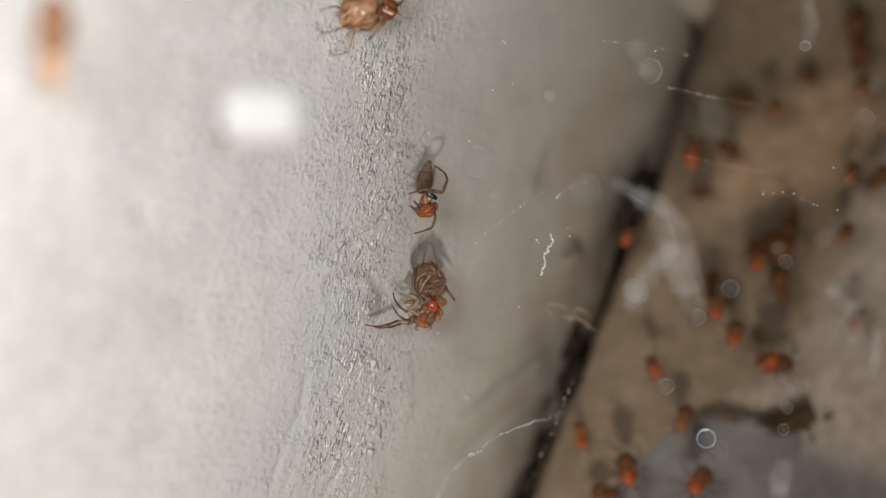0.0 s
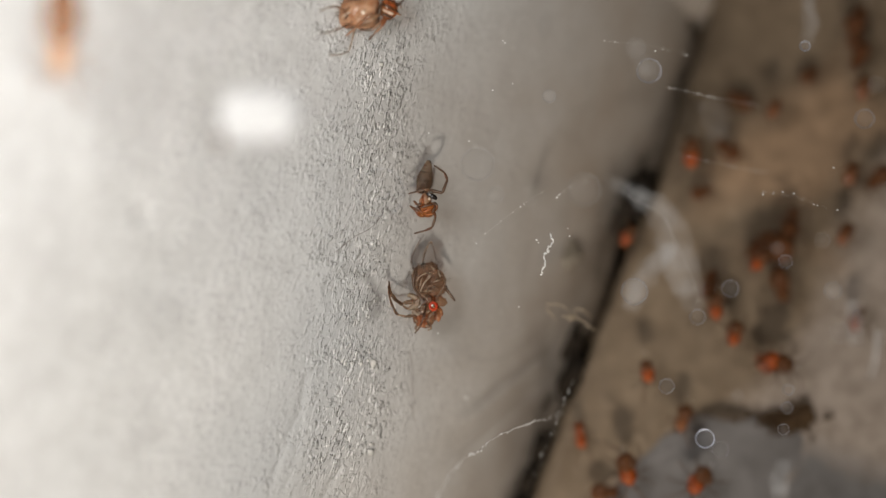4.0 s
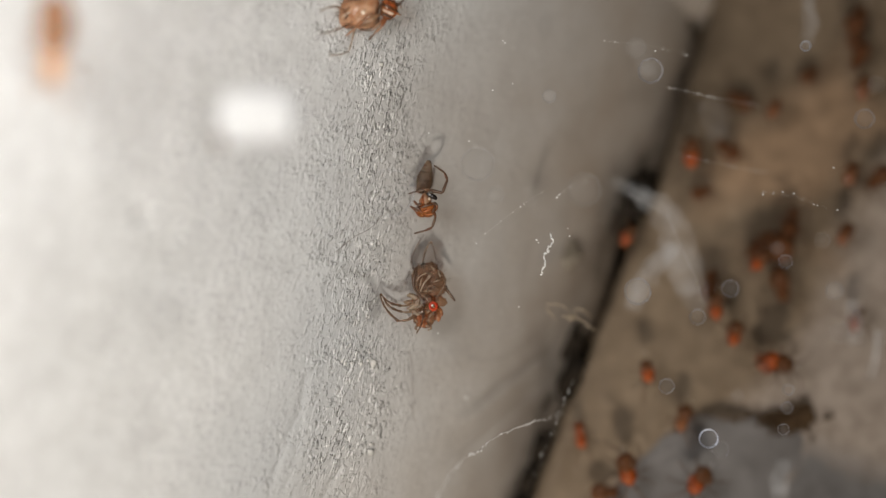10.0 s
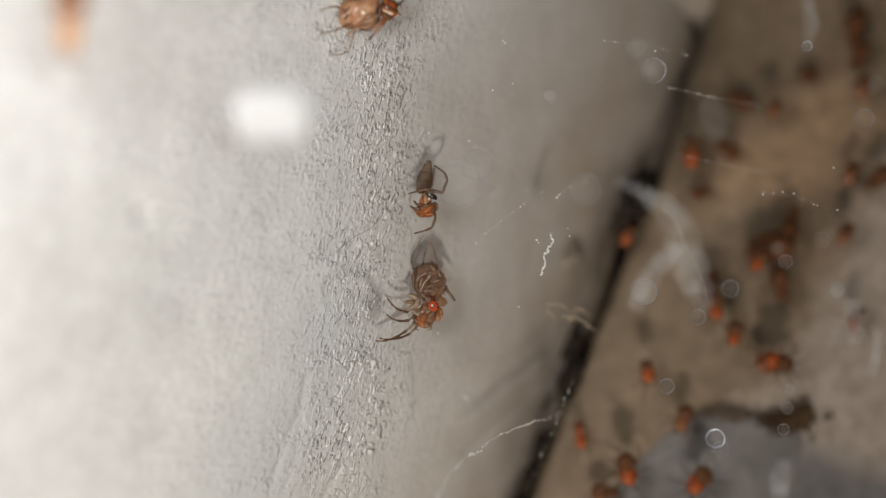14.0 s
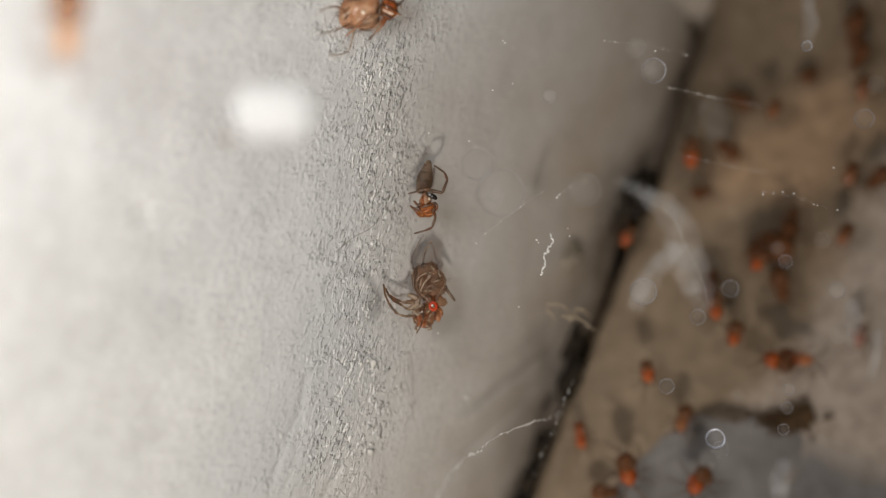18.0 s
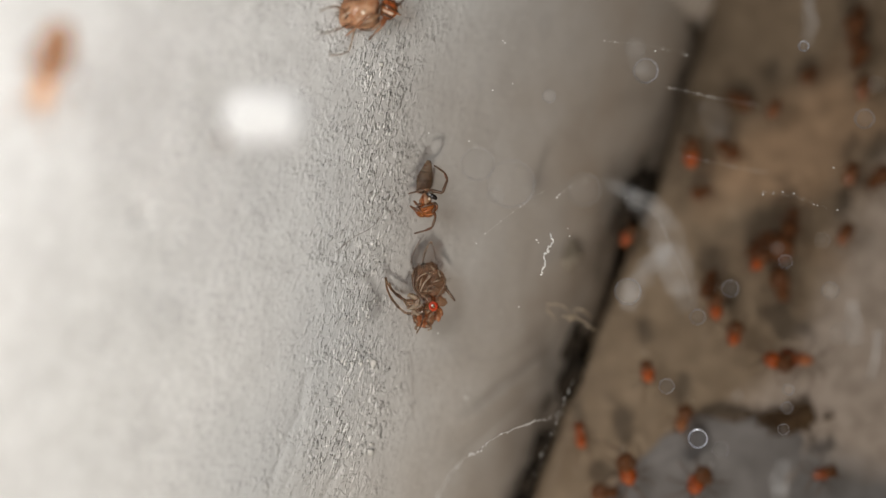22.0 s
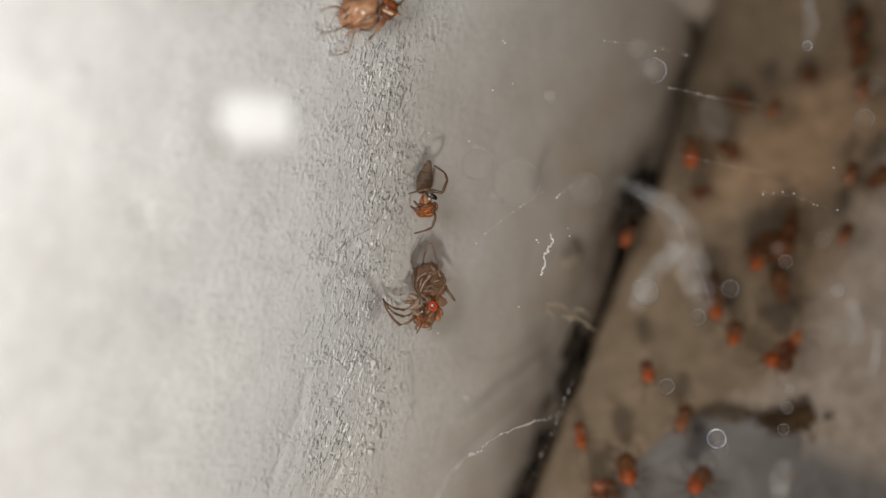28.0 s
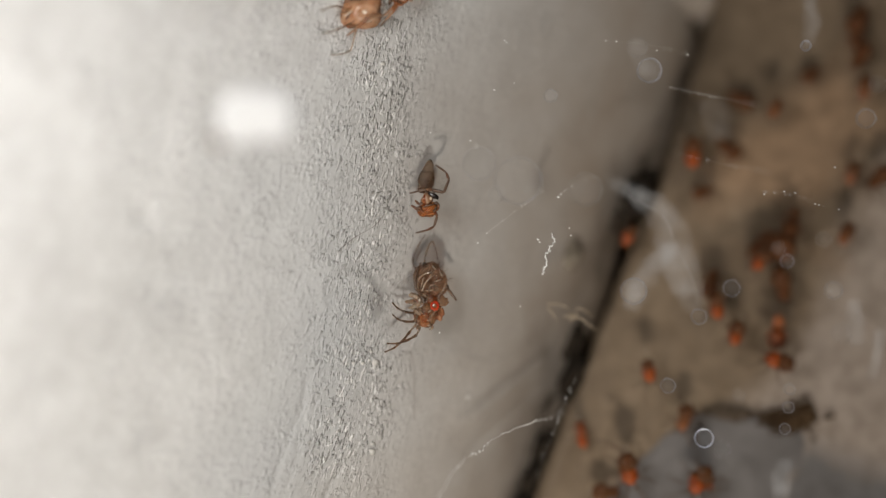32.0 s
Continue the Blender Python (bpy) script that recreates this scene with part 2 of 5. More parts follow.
def part(name, bm, mat, parent, label="", at=None):
    ob = new(name, mesh_of(name, bm, mat))
    ob.parent = parent
    if at is not None:
        ob.location = at
    if label:
        ob["label"] = label
    return ob


def thing(name, m, label, category, group="", kind=""):
    ob = new(name)
    ob.empty_display_size = 0.001
    ob.matrix_world = m
    return tagged(ob, label, category, group, kind)


def tube(bm, pts, radii, sides=8):
    """A tube through pts (mm), with a radius (mm) at each."""
    pts = [Vector(p) * MM for p in pts]
    rings, side = [], None
    for i, p in enumerate(pts):
        d = (pts[min(i + 1, len(pts) - 1)] - pts[max(i - 1, 0)]).normalized()
        if side is None:
            side = d.orthogonal().normalized()
        side = (side - d * side.dot(d)).normalized()
        up = d.cross(side)
        r = radii[i] * MM
        rings.append([bm.verts.new(p + (side * math.cos(a) + up * math.sin(a)) * r)
                      for a in (2 * math.pi * k / sides for k in range(sides))])
    for a, b in zip(rings, rings[1:]):
        for k in range(sides):
            bm.faces.new((a[k], a[(k + 1) % sides], b[(k + 1) % sides], b[k]))
    bm.faces.new(rings[0][::-1])
    bm.faces.new(rings[-1])
    return bm


def smooth_path(pts, steps=5):
    """Catmull-Rom points through pts."""
    v = [Vector(p) for p in pts]
    v = [v[0] * 2 - v[1]] + v + [v[-1] * 2 - v[-2]]
    out = []
    for i in range(1, len(v) - 2):
        for k in range(steps):
            u = k / steps
            a, b, c, d = v[i - 1:i + 3]
            out.append(0.5 * (2 * b + (c - a) * u + (2 * a - 5 * b + 4 * c - d) * u * u + (3 * b - a - 3 * c + d) * u ** 3))
    return out + [v[-2]]


def blob(size, at=(0, 0, 0), turn=(0, 0, 0), rough=0.04, freq=1.6, sub=3, seed=0, taper=0.0):
    """An uneven ellipsoid; size and place in mm. taper narrows its +x end."""
    bm = bmesh.new()
    bmesh.ops.create_icosphere(bm, subdivisions=sub, radius=0.5)
    m = pose(at[0], at[1], at[2], *turn)
    for v in bm.verts:
        n = 1 + rough * noise.noise(v.co * freq * 2 + Vector((seed * 7.3, seed * 1.7, 3.1)))
        c = v.co * n
        k = 1 - taper * (c.x + 0.5)
        v.co = (m @ Vector((c.x * size[0], c.y * size[1] * k, c.z * size[2] * k))) * MM
    return bm


def merged(*parts):
    """Several bmeshes as one."""
    out = bmesh.new()
    for b in parts:
        me = bpy.data.meshes.new("tmp")
        b.to_mesh(me)
        b.free()
        out.from_mesh(me)
        bpy.data.meshes.remove(me)
    return out


# ---- the two walls ----
BETA = radians(36)
ON_A = Matrix(((1, 0, 0, 0), (0, 0, -1, 0), (0, 1, 0, 0), (0, 0, 0, 1)))
ON_B = Matrix(((math.cos(BETA), 0, -math.sin(BETA), 0), (-math.sin(BETA), 0, -math.cos(BETA), 0), (0, 1, 0, 0), (0, 0, 0, 1)))


def at_a(x, z, h=0.0, turn=0.0):
    """A pose on the painted wall: x, z along it and h out of it, in mm."""
    return Matrix.Translation((x * MM, -h * MM, z * MM)) @ ON_A @ pose(0, 0, 0, 0, 0, turn)


def at_b(s, z, h=0.0, turn=0.0):
    """A pose on the stone wall: s from the corner, z up, h out of it, in mm."""
    return ON_B.to_4x4() @ Matrix.Translation((s * MM, z * MM, h * MM)) @ pose(0, 0, 0, 0, 0, turn)


def facing(x, y, z, turn=0.0):
    """A pose in the web between the walls, turned square to the camera's view."""
    return pose(x * MM, y * MM, z * MM, *TURN) @ pose(0, 0, 0, 0, 0, turn)


def sheet(name, us, vs, height, mat, m, attrs, back, warp=None):
    """A wall: a grid over us, vs (mm) with its height (mm), closed by a back."""
    U, V = np.meshgrid(us, vs, indexing="ij")
    if warp:
        U = U + warp(U, V)
    H = height(U, V)
    nu, nv = U.shape
    co = np.stack([U, V, H], -1).reshape(-1, 3) * MM
    idx = np.arange(nu * nv).reshape(nu, nv)
    quads = np.stack([idx[:-1, :-1], idx[1:, :-1], idx[1:, 1:], idx[:-1, 1:]], -1).reshape(-1, 4)
    rim = np.concatenate([idx[:, 0], idx[-1, 1:], idx[-2::-1, -1], idx[0, -2:0:-1]])
    low = co[rim].copy()
    low[:, 2] = -back * MM
    base = len(co)
    k = np.arange(len(rim))
    skirt = np.stack([rim, base + k, base + (k + 1) % len(k), np.roll(rim, -1)], -1)
    me = bpy.data.meshes.new(name)
    me.from_pydata(np.concatenate([co, low]).tolist(), [], quads.tolist() + skirt.tolist() + [(base + k)[::-1].tolist()])
    for key, fn in attrs.items():
        at = me.attributes.new(key, "FLOAT", "POINT")
        at.data.foreach_set("value", np.concatenate([fn(U, V).reshape(-1), np.zeros(len(low))]).astype(np.float32))
    for p in me.polygons:
        p.use_smooth = True
    me.polygons[len(me.polygons) - 1].use_smooth = False
    me.materials.append(mat)
    ob = new(name, me)
    ob.matrix_world = m
    return ob


def waves(U, V, seed, count, low, high, tilt=0.0):
    """A smooth uneven field made of many sines."""
    rng = np.random.RandomState(seed)
    out = np.zeros_like(U)
    for _ in range(count):
        a, k, p = rng.uniform(-1.57, 1.57) * (1 - tilt), rng.uniform(low, high), rng.uniform(0, 6.28)
        out += np.sin(k * (U * np.cos(a) + V * np.sin(a)) + p) / count ** 0.5
    return out


def hump(U, V, u, v, ru, rv, turn=0.0):
    c, s = math.cos(radians(turn)), math.sin(radians(turn))
    a, b = (U - u) * c + (V - v) * s, -(U - u) * s + (V - v) * c
    return np.exp(-(a / ru) ** 2 - (b / rv) ** 2)


def crease(U, V, u0, v0, u1, v1, width):
    """A ridge along a line that fades out at its ends."""
    du, dv = u1 - u0, v1 - v0
    n = math.hypot(du, dv)
    a = ((U - u0) * du + (V - v0) * dv) / n / n
    d = ((U - u0) * dv - (V - v0) * du) / n
    return np.exp(-(d / width) ** 2) * np.clip(np.minimum(a, 1 - a) * 5, 0, 1)


def paint_height(U, V):
    h = 0.018 * waves(U, V, 3, 14, 0.3, 1.2) + 0.006 * waves(U, V, 5, 20, 2.0, 6.0, 0.6)
    coarse = paint_coarse(U, V)
    h += 0.0025 * coarse * waves(U, V, 8, 40, 9.0, 22.0, 0.75)
    edge = np.clip((U + 6.0) / 6.6, 0, 1.3)
    h -= (1.5 - 0.5 * np.exp(-((V + 5.8) / 7.0) ** 4) - 0.75 * np.exp(-((V - 6.6) / 4.2) ** 4)) * (1 - 0.85 * np.clip((V - 10.4) / 0.9, 0, 1)) * edge ** 2.7
    h -= 0.05 * crease(U, V, -19.7, -2.6, -19.1, -7.6, 0.8) + 0.035 * crease(U, V, -21.6, -8.4, -18.4, -6.6, 0.8) + 0.04 * crease(U, V, -19.6, -6.4, -17.2, -9.6, 0.8)
    h += 0.12 * crease(U, V, -4.8, -9.6, -0.9, -4.8, 0.5) - 0.08 * crease(U, V, -4.0, -10.6, -1.2, -6.9, 0.25) - 0.1 * crease(U, V, -4.7, -9.2, -0.9, -4.5, 0.2) + 0.03 * crease(U, V, -8.6, 1.6, -5.4, 6.6, 0.4) + 0.02 * crease(U, V, -5.0, 3.0, -3.6, 8.0, 0.6)
    h -= 0.06 * crease(U + 0.12 * np.sin(V * 1.3), V, -10.8, -14.6, -11.4, -9.2, 0.08) + 0.05 * crease(U + 0.1 * np.sin(V * 1.7 + 1), V, -10.3, -14.4, -11.0, -10.2, 0.06) + 0.08 * crease(U, V, -9.0, -14.4, -8.6, -11.8, 0.08) + 0.012 * crease(U, V, -7.4, -7.8, -6.5, -9.8, 0.05)
    h -= 0.04 * crease(U, V, -11.9, -5.6, -10.6, -3.1, 0.06)
    ring = np.hypot(U + 11.2, V + 6.6)
    h += 0.03 * np.exp(-((ring - 0.95) / 0.16) ** 2)
    return h


def paint_edge(U, V):
    """The paint's edge bulges into the joint in its upper stretch."""
    return (1.15 * np.exp(-((V - 6.8) / 4.3) ** 4) + 0.85 * np.exp(-((V + 6.2) / 6.3) ** 4) + 0.05 * np.sin(V * 1.7)) * np.exp((U - 0.6) / 1.5)


def paint_coarse(U, V):
    side = U + 11.3 - 0.36 * (2.2 - V) + 0.35 * waves(U, V, 61, 8, 0.5, 1.8)
    band = 0.26 + 0.74 * np.exp(-((side + 1.9) / 2.3) ** 2)
    return np.clip(0.12 + 0.9 * band / (1 + np.exp(np.clip(side / 0.5, -40, 40))), 0, 1)


def paint_stain_falloff(U, V):
    """Old brown staining, in broad uneven drifts, deepened towards the corner as painted light falloff."""
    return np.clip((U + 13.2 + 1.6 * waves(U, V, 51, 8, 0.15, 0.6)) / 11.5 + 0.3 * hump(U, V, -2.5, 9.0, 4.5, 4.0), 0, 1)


def paint_bluer_grey(U, V):
    """A darker, bluer grey low on the wall, in uneven drifts."""
    return np.clip(0.75 * hump(U, V, -11.2, -9.0, 3.2, 7.5) + 0.25 * waves(U, V, 57, 8, 0.3, 1.2) * hump(U, V, -13, -8.0, 5, 9), 0, 1)


def paint_grime_shade(U, V):
    """Dirt beside the joint, thickest round two old clumps, with the joint's shade painted in."""
    # also darkens a crease, two spots and an arc on the open paint
    darks = 1.0 * np.clip((U + 0.5 - 0.35 * np.clip((V - 3.6) / 1.5, 0, 1)) / 1.1, 0, 1) * np.clip((11.0 - V) / 1.2, 0.5, 1) + 0.75 * hump(U, V, -1.0, -5.6, 1.6, 2.4, 20) + 0.6 * hump(U, V, -0.9, 2.6, 1.2, 1.2) + 0.4 * hump(U, V, -0.6, -1.0, 1.0, 3.0) + 0.95 * hump(U, V, 1.0, -4.0, 1.4, 7.5) + 0.45 * hump(U, V, 1.3, 6.0, 1.1, 3.5) + 1.0 * hump(U, V, 0.3, -10.8, 0.9, 3.4) + 0.35 * hump(U, V, -1.4, -9.0, 1.6, 2.0) + 0.25 * hump(U, V, 0.4, 6.8, 1.3, 2.6) + 0.85 * hump(U, V, -9.79, -6.6, 0.4, 0.45) + 0.3 * hump(U, V, -5.0, 0.45, 0.5, 0.5) + 0.35 * crease(U, V, -4.7, -9.2, -0.9, -4.5, 0.25) + 0.55 * np.exp(-((np.hypot((U + 10.85) * 0.8, V + 6.72) - 0.9) / 0.13) ** 2) * np.clip((V + 6.72) * 0.9 + (U + 10.85) * 0.7 + 0.4, 0, 1)
    return np.clip(darks, 0, 1)


def span(lo, a, b, hi, step, far):
    """Even steps from a to b, wide ones out to lo and hi."""
    left = a - np.geomspace(step, a - lo, far)[::-1] if lo < a else []
    right = b + np.geomspace(step, hi - b, far) if hi > b else []
    return np.concatenate([left, np.arange(a, b, step), [b], right])


def stone_height(U, V):
    h = 0.08 * waves(U, V, 21, 14, 0.4, 1.6) + 0.025 * waves(U, V, 23, 24, 2.0, 7.0)
    lip = np.clip((0.6 - U) / 0.5, 0, 1) * np.clip((11.2 - V) / 0.8, 0, 1)
    return h - 0.5 * lip ** 2


def stone_edge(U, V):
    """The stone's edge stands back from the joint in its middle stretch."""
    return (0.62 * np.exp(-((V - 2.6) / 7.4) ** 2) + 0.04 * np.sin(V * 2.1) + 0.03 * np.sin(V * 5.3)) * np.exp(-(U - 0.12) / 1.2)


def stone_pink(U, V):
    """A warm patch, wider towards its top."""
    m = np.minimum.reduce([(V - 2.6) / 1.8, (8.6 - U + 0.15 * (V - 6)) / 1.8, (U - 0.6 - 0.62 * (V - 3.6)) / 1.8, (11.2 - V) / 1.8])
    return 0.92 * np.clip(m + 0.35 * waves(U, V, 33, 8, 0.6, 2.0), 0, 1)


def stone_grey(U, V):
    return np.clip((U - 7.6 - 0.1 * V + 0.4 * np.clip(-V, 0, 9) + 0.7 * waves(U, V, 31, 6, 0.4, 1.2)) / 1.8, 0, 1)


def stone_dirt_shade(U, V):
    """Brown dirt and painted shade along the joint and in soft patches, spiderlings' shadows among them."""
    edge = np.exp(-((U - 0.3) / 0.75) ** 2) * (0.35 + 0.6 * np.exp(-((V - 6.8) / 4.8) ** 2)) + 0.5 * hump(U, V, 1.4, 4.6, 0.9, 1.6)
    return np.clip(edge + 0.9 * hump(U, V, 2.4, 7.3, 1.3, 0.8, 20) + 0.7 * hump(U, V, 4.0, 8.4, 0.8, 1.0) + 0.5 * hump(U, V, 1.6, 9.4, 1.8, 1.8) + 0.5 * hump(U, V, 2.2, 5.2, 1.0, 0.8) + 0.4 * hump(U, V, 5.0, 9.8, 0.8, 0.9)
                   + 0.5 * hump(U, V, 6.9, 0.4, 0.6, 0.7) + 0.45 * hump(U, V, 5.9, 3.1, 1.0, 0.8) + 0.5 * hump(U, V, 4.1, 0.4, 0.55, 0.5) + 0.5 * hump(U, V, 6.9, -1.9, 0.6, 0.5) + 0.35 * hump(U, V, 9.3, 4.0, 0.7, 0.8), 0, 1)


def stone_slate(U, V):
    """The grey of the flake goes on into the stone beside it."""
    return 1.3 * np.clip((U - 8.6 + 0.4 * waves(U, V, 37, 6, 0.4, 1.4)) / 1.4, 0, 1) * np.clip((-4.3 - V + 0.3 * waves(U, V, 38, 6, 0.5, 1.5)) / 1.6, 0, 1)


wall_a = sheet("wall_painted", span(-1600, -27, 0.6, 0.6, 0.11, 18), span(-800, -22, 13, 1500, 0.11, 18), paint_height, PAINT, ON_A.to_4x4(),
               {"coarse": paint_coarse, "stain_falloff": paint_stain_falloff, "bluer_grey": paint_bluer_grey, "grime_shade": paint_grime_shade}, 120, paint_edge)
tagged(wall_a, "grey-white painted wall with a pitted, brushed surface", "wall", kind="structure")
wall_b = sheet("wall_stone", span(0.12, 0.12, 17, 1600, 0.13, 18), span(-800, -15, 18, 1500, 0.13, 18), stone_height, STONE, ON_B.to_4x4(),
               {"pink": stone_pink, "grey": stone_grey, "dirt": stone_dirt_shade, "slate": stone_slate}, 120, stone_edge)
tagged(wall_b, "mottled beige, pinkish and grey stone wall", "wall", kind="structure")


# a near-black core stands in for the shade in the open joint
def gap_filler():
    bm = bmesh.new()
    pts = [(0.05 * math.sin(i * 1.9) - 0.1, 2.6 + 0.3 * math.sin(i * 0.7), z) for i, z in enumerate(np.concatenate([np.linspace(-800, -180, 20), np.linspace(-175, 175, 180), np.linspace(180, 1500, 40)]))]
    tube(bm, pts, [1.5 + 0.12 * math.sin(i * 2.3) for i in range(len(pts))], 12)
    ob = new("trim", mesh_of("trim", bm, DARK))
    tagged(ob, "dark core of the joint in the corner between the walls", "joint", kind="structure")


gap_filler()


def top_filler():
    bm = bmesh.new()
    zs = [10.8, 11.1, 11.5, 12.0, 12.6, 13.2, 13.8, 14.4] + list(np.geomspace(15, 1500, 50))
    tube(bm, [(-0.1, 0.92, z) for z in zs], [0.05, 0.3, 0.5, 0.65, 0.75, 0.8, 0.85, 0.9] + [0.9 + 0.08 * math.sin(i * 1.7) for i in range(50)], 14)
    ob = new("trim", mesh_of("trim", bm, FILLER))
    tagged(ob, "beige filler closing the upper end of the joint", "joint", kind="structure")


top_filler()


def grey_flake():
    bm = bmesh.new()
    edge = [(3.2, -8.3), (3.6, -7.5), (4.0, -6.5), (4.5, -5.6), (5.4, -5.0), (6.5, -4.6), (7.4, -4.3), (8.4, -4.1), (9.3, -4.05), (10.4, -4.2), (11.5, -4.7), (13, -5.2),
            (16, -6), (18, -13), (9, -15), (4.2, -15), (2.8, -11)]
    line = smooth_path([(x, y, 0) for x, y in edge] + [(edge[0][0], edge[0][1], 0)], 6)[:-1]
    cx, cy = 10.0, -9.5
    rings = []
    for k, (f, h) in enumerate(((1.0, -0.15), (0.96, 0.04), (0.91, 0.12), (0.84, 0.16), (0.7, 0.17), (0.4, 0.17), (0.1, 0.17))):
        ring = []
        for p in line:
            x, y = cx + (p.x - cx) * f, cy + (p.y - cy) * f
            lift = h * (1.0 + 0.8 * math.exp(-((x - 8.0) / 1.0) ** 2 - ((y + 5.1) / 0.8) ** 2)) - 0.6 / (1 + math.exp((9.9 - x) * 2.2))
            wob = 0.09 * noise.noise(Vector((x * 0.9, y * 0.9, k * 0.2))) if 0 < k else -0.1
            ring.append(bm.verts.new(Vector((x + wob * 1.5, y + wob, lift + wob)) * MM))
        rings.append(ring)
    n = len(line)
    for a, b in zip(rings, rings[1:]):
        for k in range(n):
            bm.faces.new((a[k], b[k], b[(k + 1) % n], a[(k + 1) % n]))
    bm.faces.new(rings[-1])
    bm.faces.new(rings[0])
    bmesh.ops.recalc_face_normals(bm, faces=bm.faces)
    ob = new("stone_flake", mesh_of("stone_flake", bm, FLAKE))
    ob.matrix_world = at_b(0, 0, 0)
    tagged(ob, "raised bluish-grey flake on the stone wall", "flake")


grey_flake()


# ---- spiderlings ----
def jointed(pts, thick, bands=True):
    """A leg's tube through its joints, thicker at the knees, with hairs' width at the foot."""
    line = smooth_path(pts, 6)
    n = len(line) - 1
    radii = [thick * (1.0 - 0.5 * (i / n)) * (1 + 0.16 * math.cos(i / n * 6.28 * 3)) for i in range(n + 1)]
    return tube(bmesh.new(), line, radii, 8)


def add_leg(root, pts, thick, mat):
    """A leg whose origin is its hip."""
    hip = Vector(pts[0])
    bm = jointed([Vector(p) - hip for p in pts], thick)
    return part("leg", bm, mat, root, at=hip * MM)


def segment(a, b, thick, end):
    """One straight leg segment, fuller in its middle."""
    a, b = Vector(a), Vector(b)
    return tube(bmesh.new(), [a.lerp(b, u) for u in (0, 0.06, 0.3, 0.7, 0.94, 1)], [thick * 0.6, thick * 0.9, thick * 1.05, (thick + end) / 2, end * 0.95, end * 0.55], 8)


def add_angled_leg(root, pts, thick, mats):
    """A leg of straight segments with sharp knees: the first is the leg, the rest hang on it."""
    hip, n = Vector(pts[0]), len(pts) - 1
    leg = None
    for i in range(n):
        a, b = Vector(pts[i]) - hip, Vector(pts[i + 1]) - hip
        bm = segment(a, b, thick * (1 - 0.5 * i / n), thick * (1 - 0.5 * (i + 1) / n))
        if leg is None:
            leg = part("leg", bm, mats[0], root, at=hip * MM)
        else:
            part("leg_segment", bm, mats[i % len(mats)], leg)
    return leg


def spiderling(m, label, size=1.0, head=0.0, seed=0, shell=ORANGE, belly=BROWN, leg=LEG, curl=1.0, line=None, tilt=0.0, eyes=True, group="spiderlings", plump=1.0, slim=1.0, close=0.49):
    """A spiderling in the plane of its pose; head: the way it faces in degrees; line: where its thread ends, in mm."""
    rng = random.Random(seed)
    root = thing("spiderling", m, label, "spider", group)
    turn = pose(0, 0, 0, 0, tilt, 0)
    turn = pose(0, 0, 0, 0, 0, head) @ turn
    k = size

    def put(x, y, z):
        return turn @ Vector((x * k, y * k, z * k))

    def lump(name, dims, at, mat, taper=0.0, rough=0.05, lab=""):
        bm = blob([d * k for d in dims], rough=rough, seed=seed + len(name), taper=taper)
        bm.transform(turn)
        return part(name, bm, mat, root, lab, at=put(*at) * MM)

    lump("cephalothorax", (0.86, 0.70 * slim, 0.50 * slim), (0.36, 0, 0), shell, 0.25, 0.22)
    ab = lump("abdomen", (1.12 * plump, 0.92 * plump * slim, 0.84 * plump * slim), (0.05 - close * plump, 0, 0.06), belly, -0.1, 0.22)
    for a, b in ((0.12, 0.22), (-0.14, 0.2), (-0.02, -0.23)):
        bm = blob((0.26 * k, 0.09 * k, 0.06 * k), rough=0.2, seed=seed, sub=2)
        bm.transform(turn @ pose(0, 0, 0, 0, 0, rng.uniform(-30, 30)))
        part("marking", bm, LEG, ab, at=turn.to_3x3() @ (Vector((a, b, 0.375)) * k * MM))
    if eyes:
        for s in (-1, 1):
            bm = blob((0.09 * k, 0.09 * k, 0.09 * k), rough=0, sub=2)
            part("eye", bm, BLACK, root, at=put(0.66, 0.12 * s, 0.16) * MM)
    for s in (-1, 1):
        for i, a in enumerate((28, 66, 108, 148)):
            a = radians(a + rng.uniform(-10, 10)) * s
            reach = (1.55, 1.25, 1.15, 1.5)[i] * rng.uniform(0.85, 1.1) * curl
            bend = radians(rng.uniform(-25, 25))
            hip = (0.36 + 0.3 * math.cos(a), 0.28 * math.sin(a), -0.03)
            knee = (hip[0] + 0.42 * reach * math.cos(a), hip[1] + 0.42 * reach * math.sin(a), 0.34 * rng.uniform(0.6, 1.2))
            b = a + bend
            shin = (knee[0] + 0.34 * reach * math.cos(b), knee[1] + 0.34 * reach * math.sin(b), 0.05)
            c = b + bend * 0.8
            foot = (shin[0] + 0.36 * reach * math.cos(c), shin[1] + 0.36 * reach * math.sin(c), -0.35 * rng.uniform(0.4, 1.2))
            add_leg(root, [put(*p) for p in (hip, knee, shin, foot)], 0.04 * k, leg)
        bm = jointed([put(*p) - put(0.7, 0.1 * s, -0.05) for p in ((0.7, 0.1 * s, -0.05), (0.88, 0.2 * s, 0.02), (0.98, 0.14 * s, -0.15))], 0.05 * k)
        part("pedipalp", bm, leg, root, at=put(0.7, 0.1 * s, -0.05) * MM)
    if line:
        a, b = put(-1.0, 0, 0.05), Vector(line)
        bm = tube(bmesh.new(), smooth_path([a, a.lerp(b, 0.5) + Vector((0.05, -0.04, 0)), b], 5), [0.006] * 11, 5)
        part("silk_line", bm, SILK, root, "fine white silk thread")
    return root


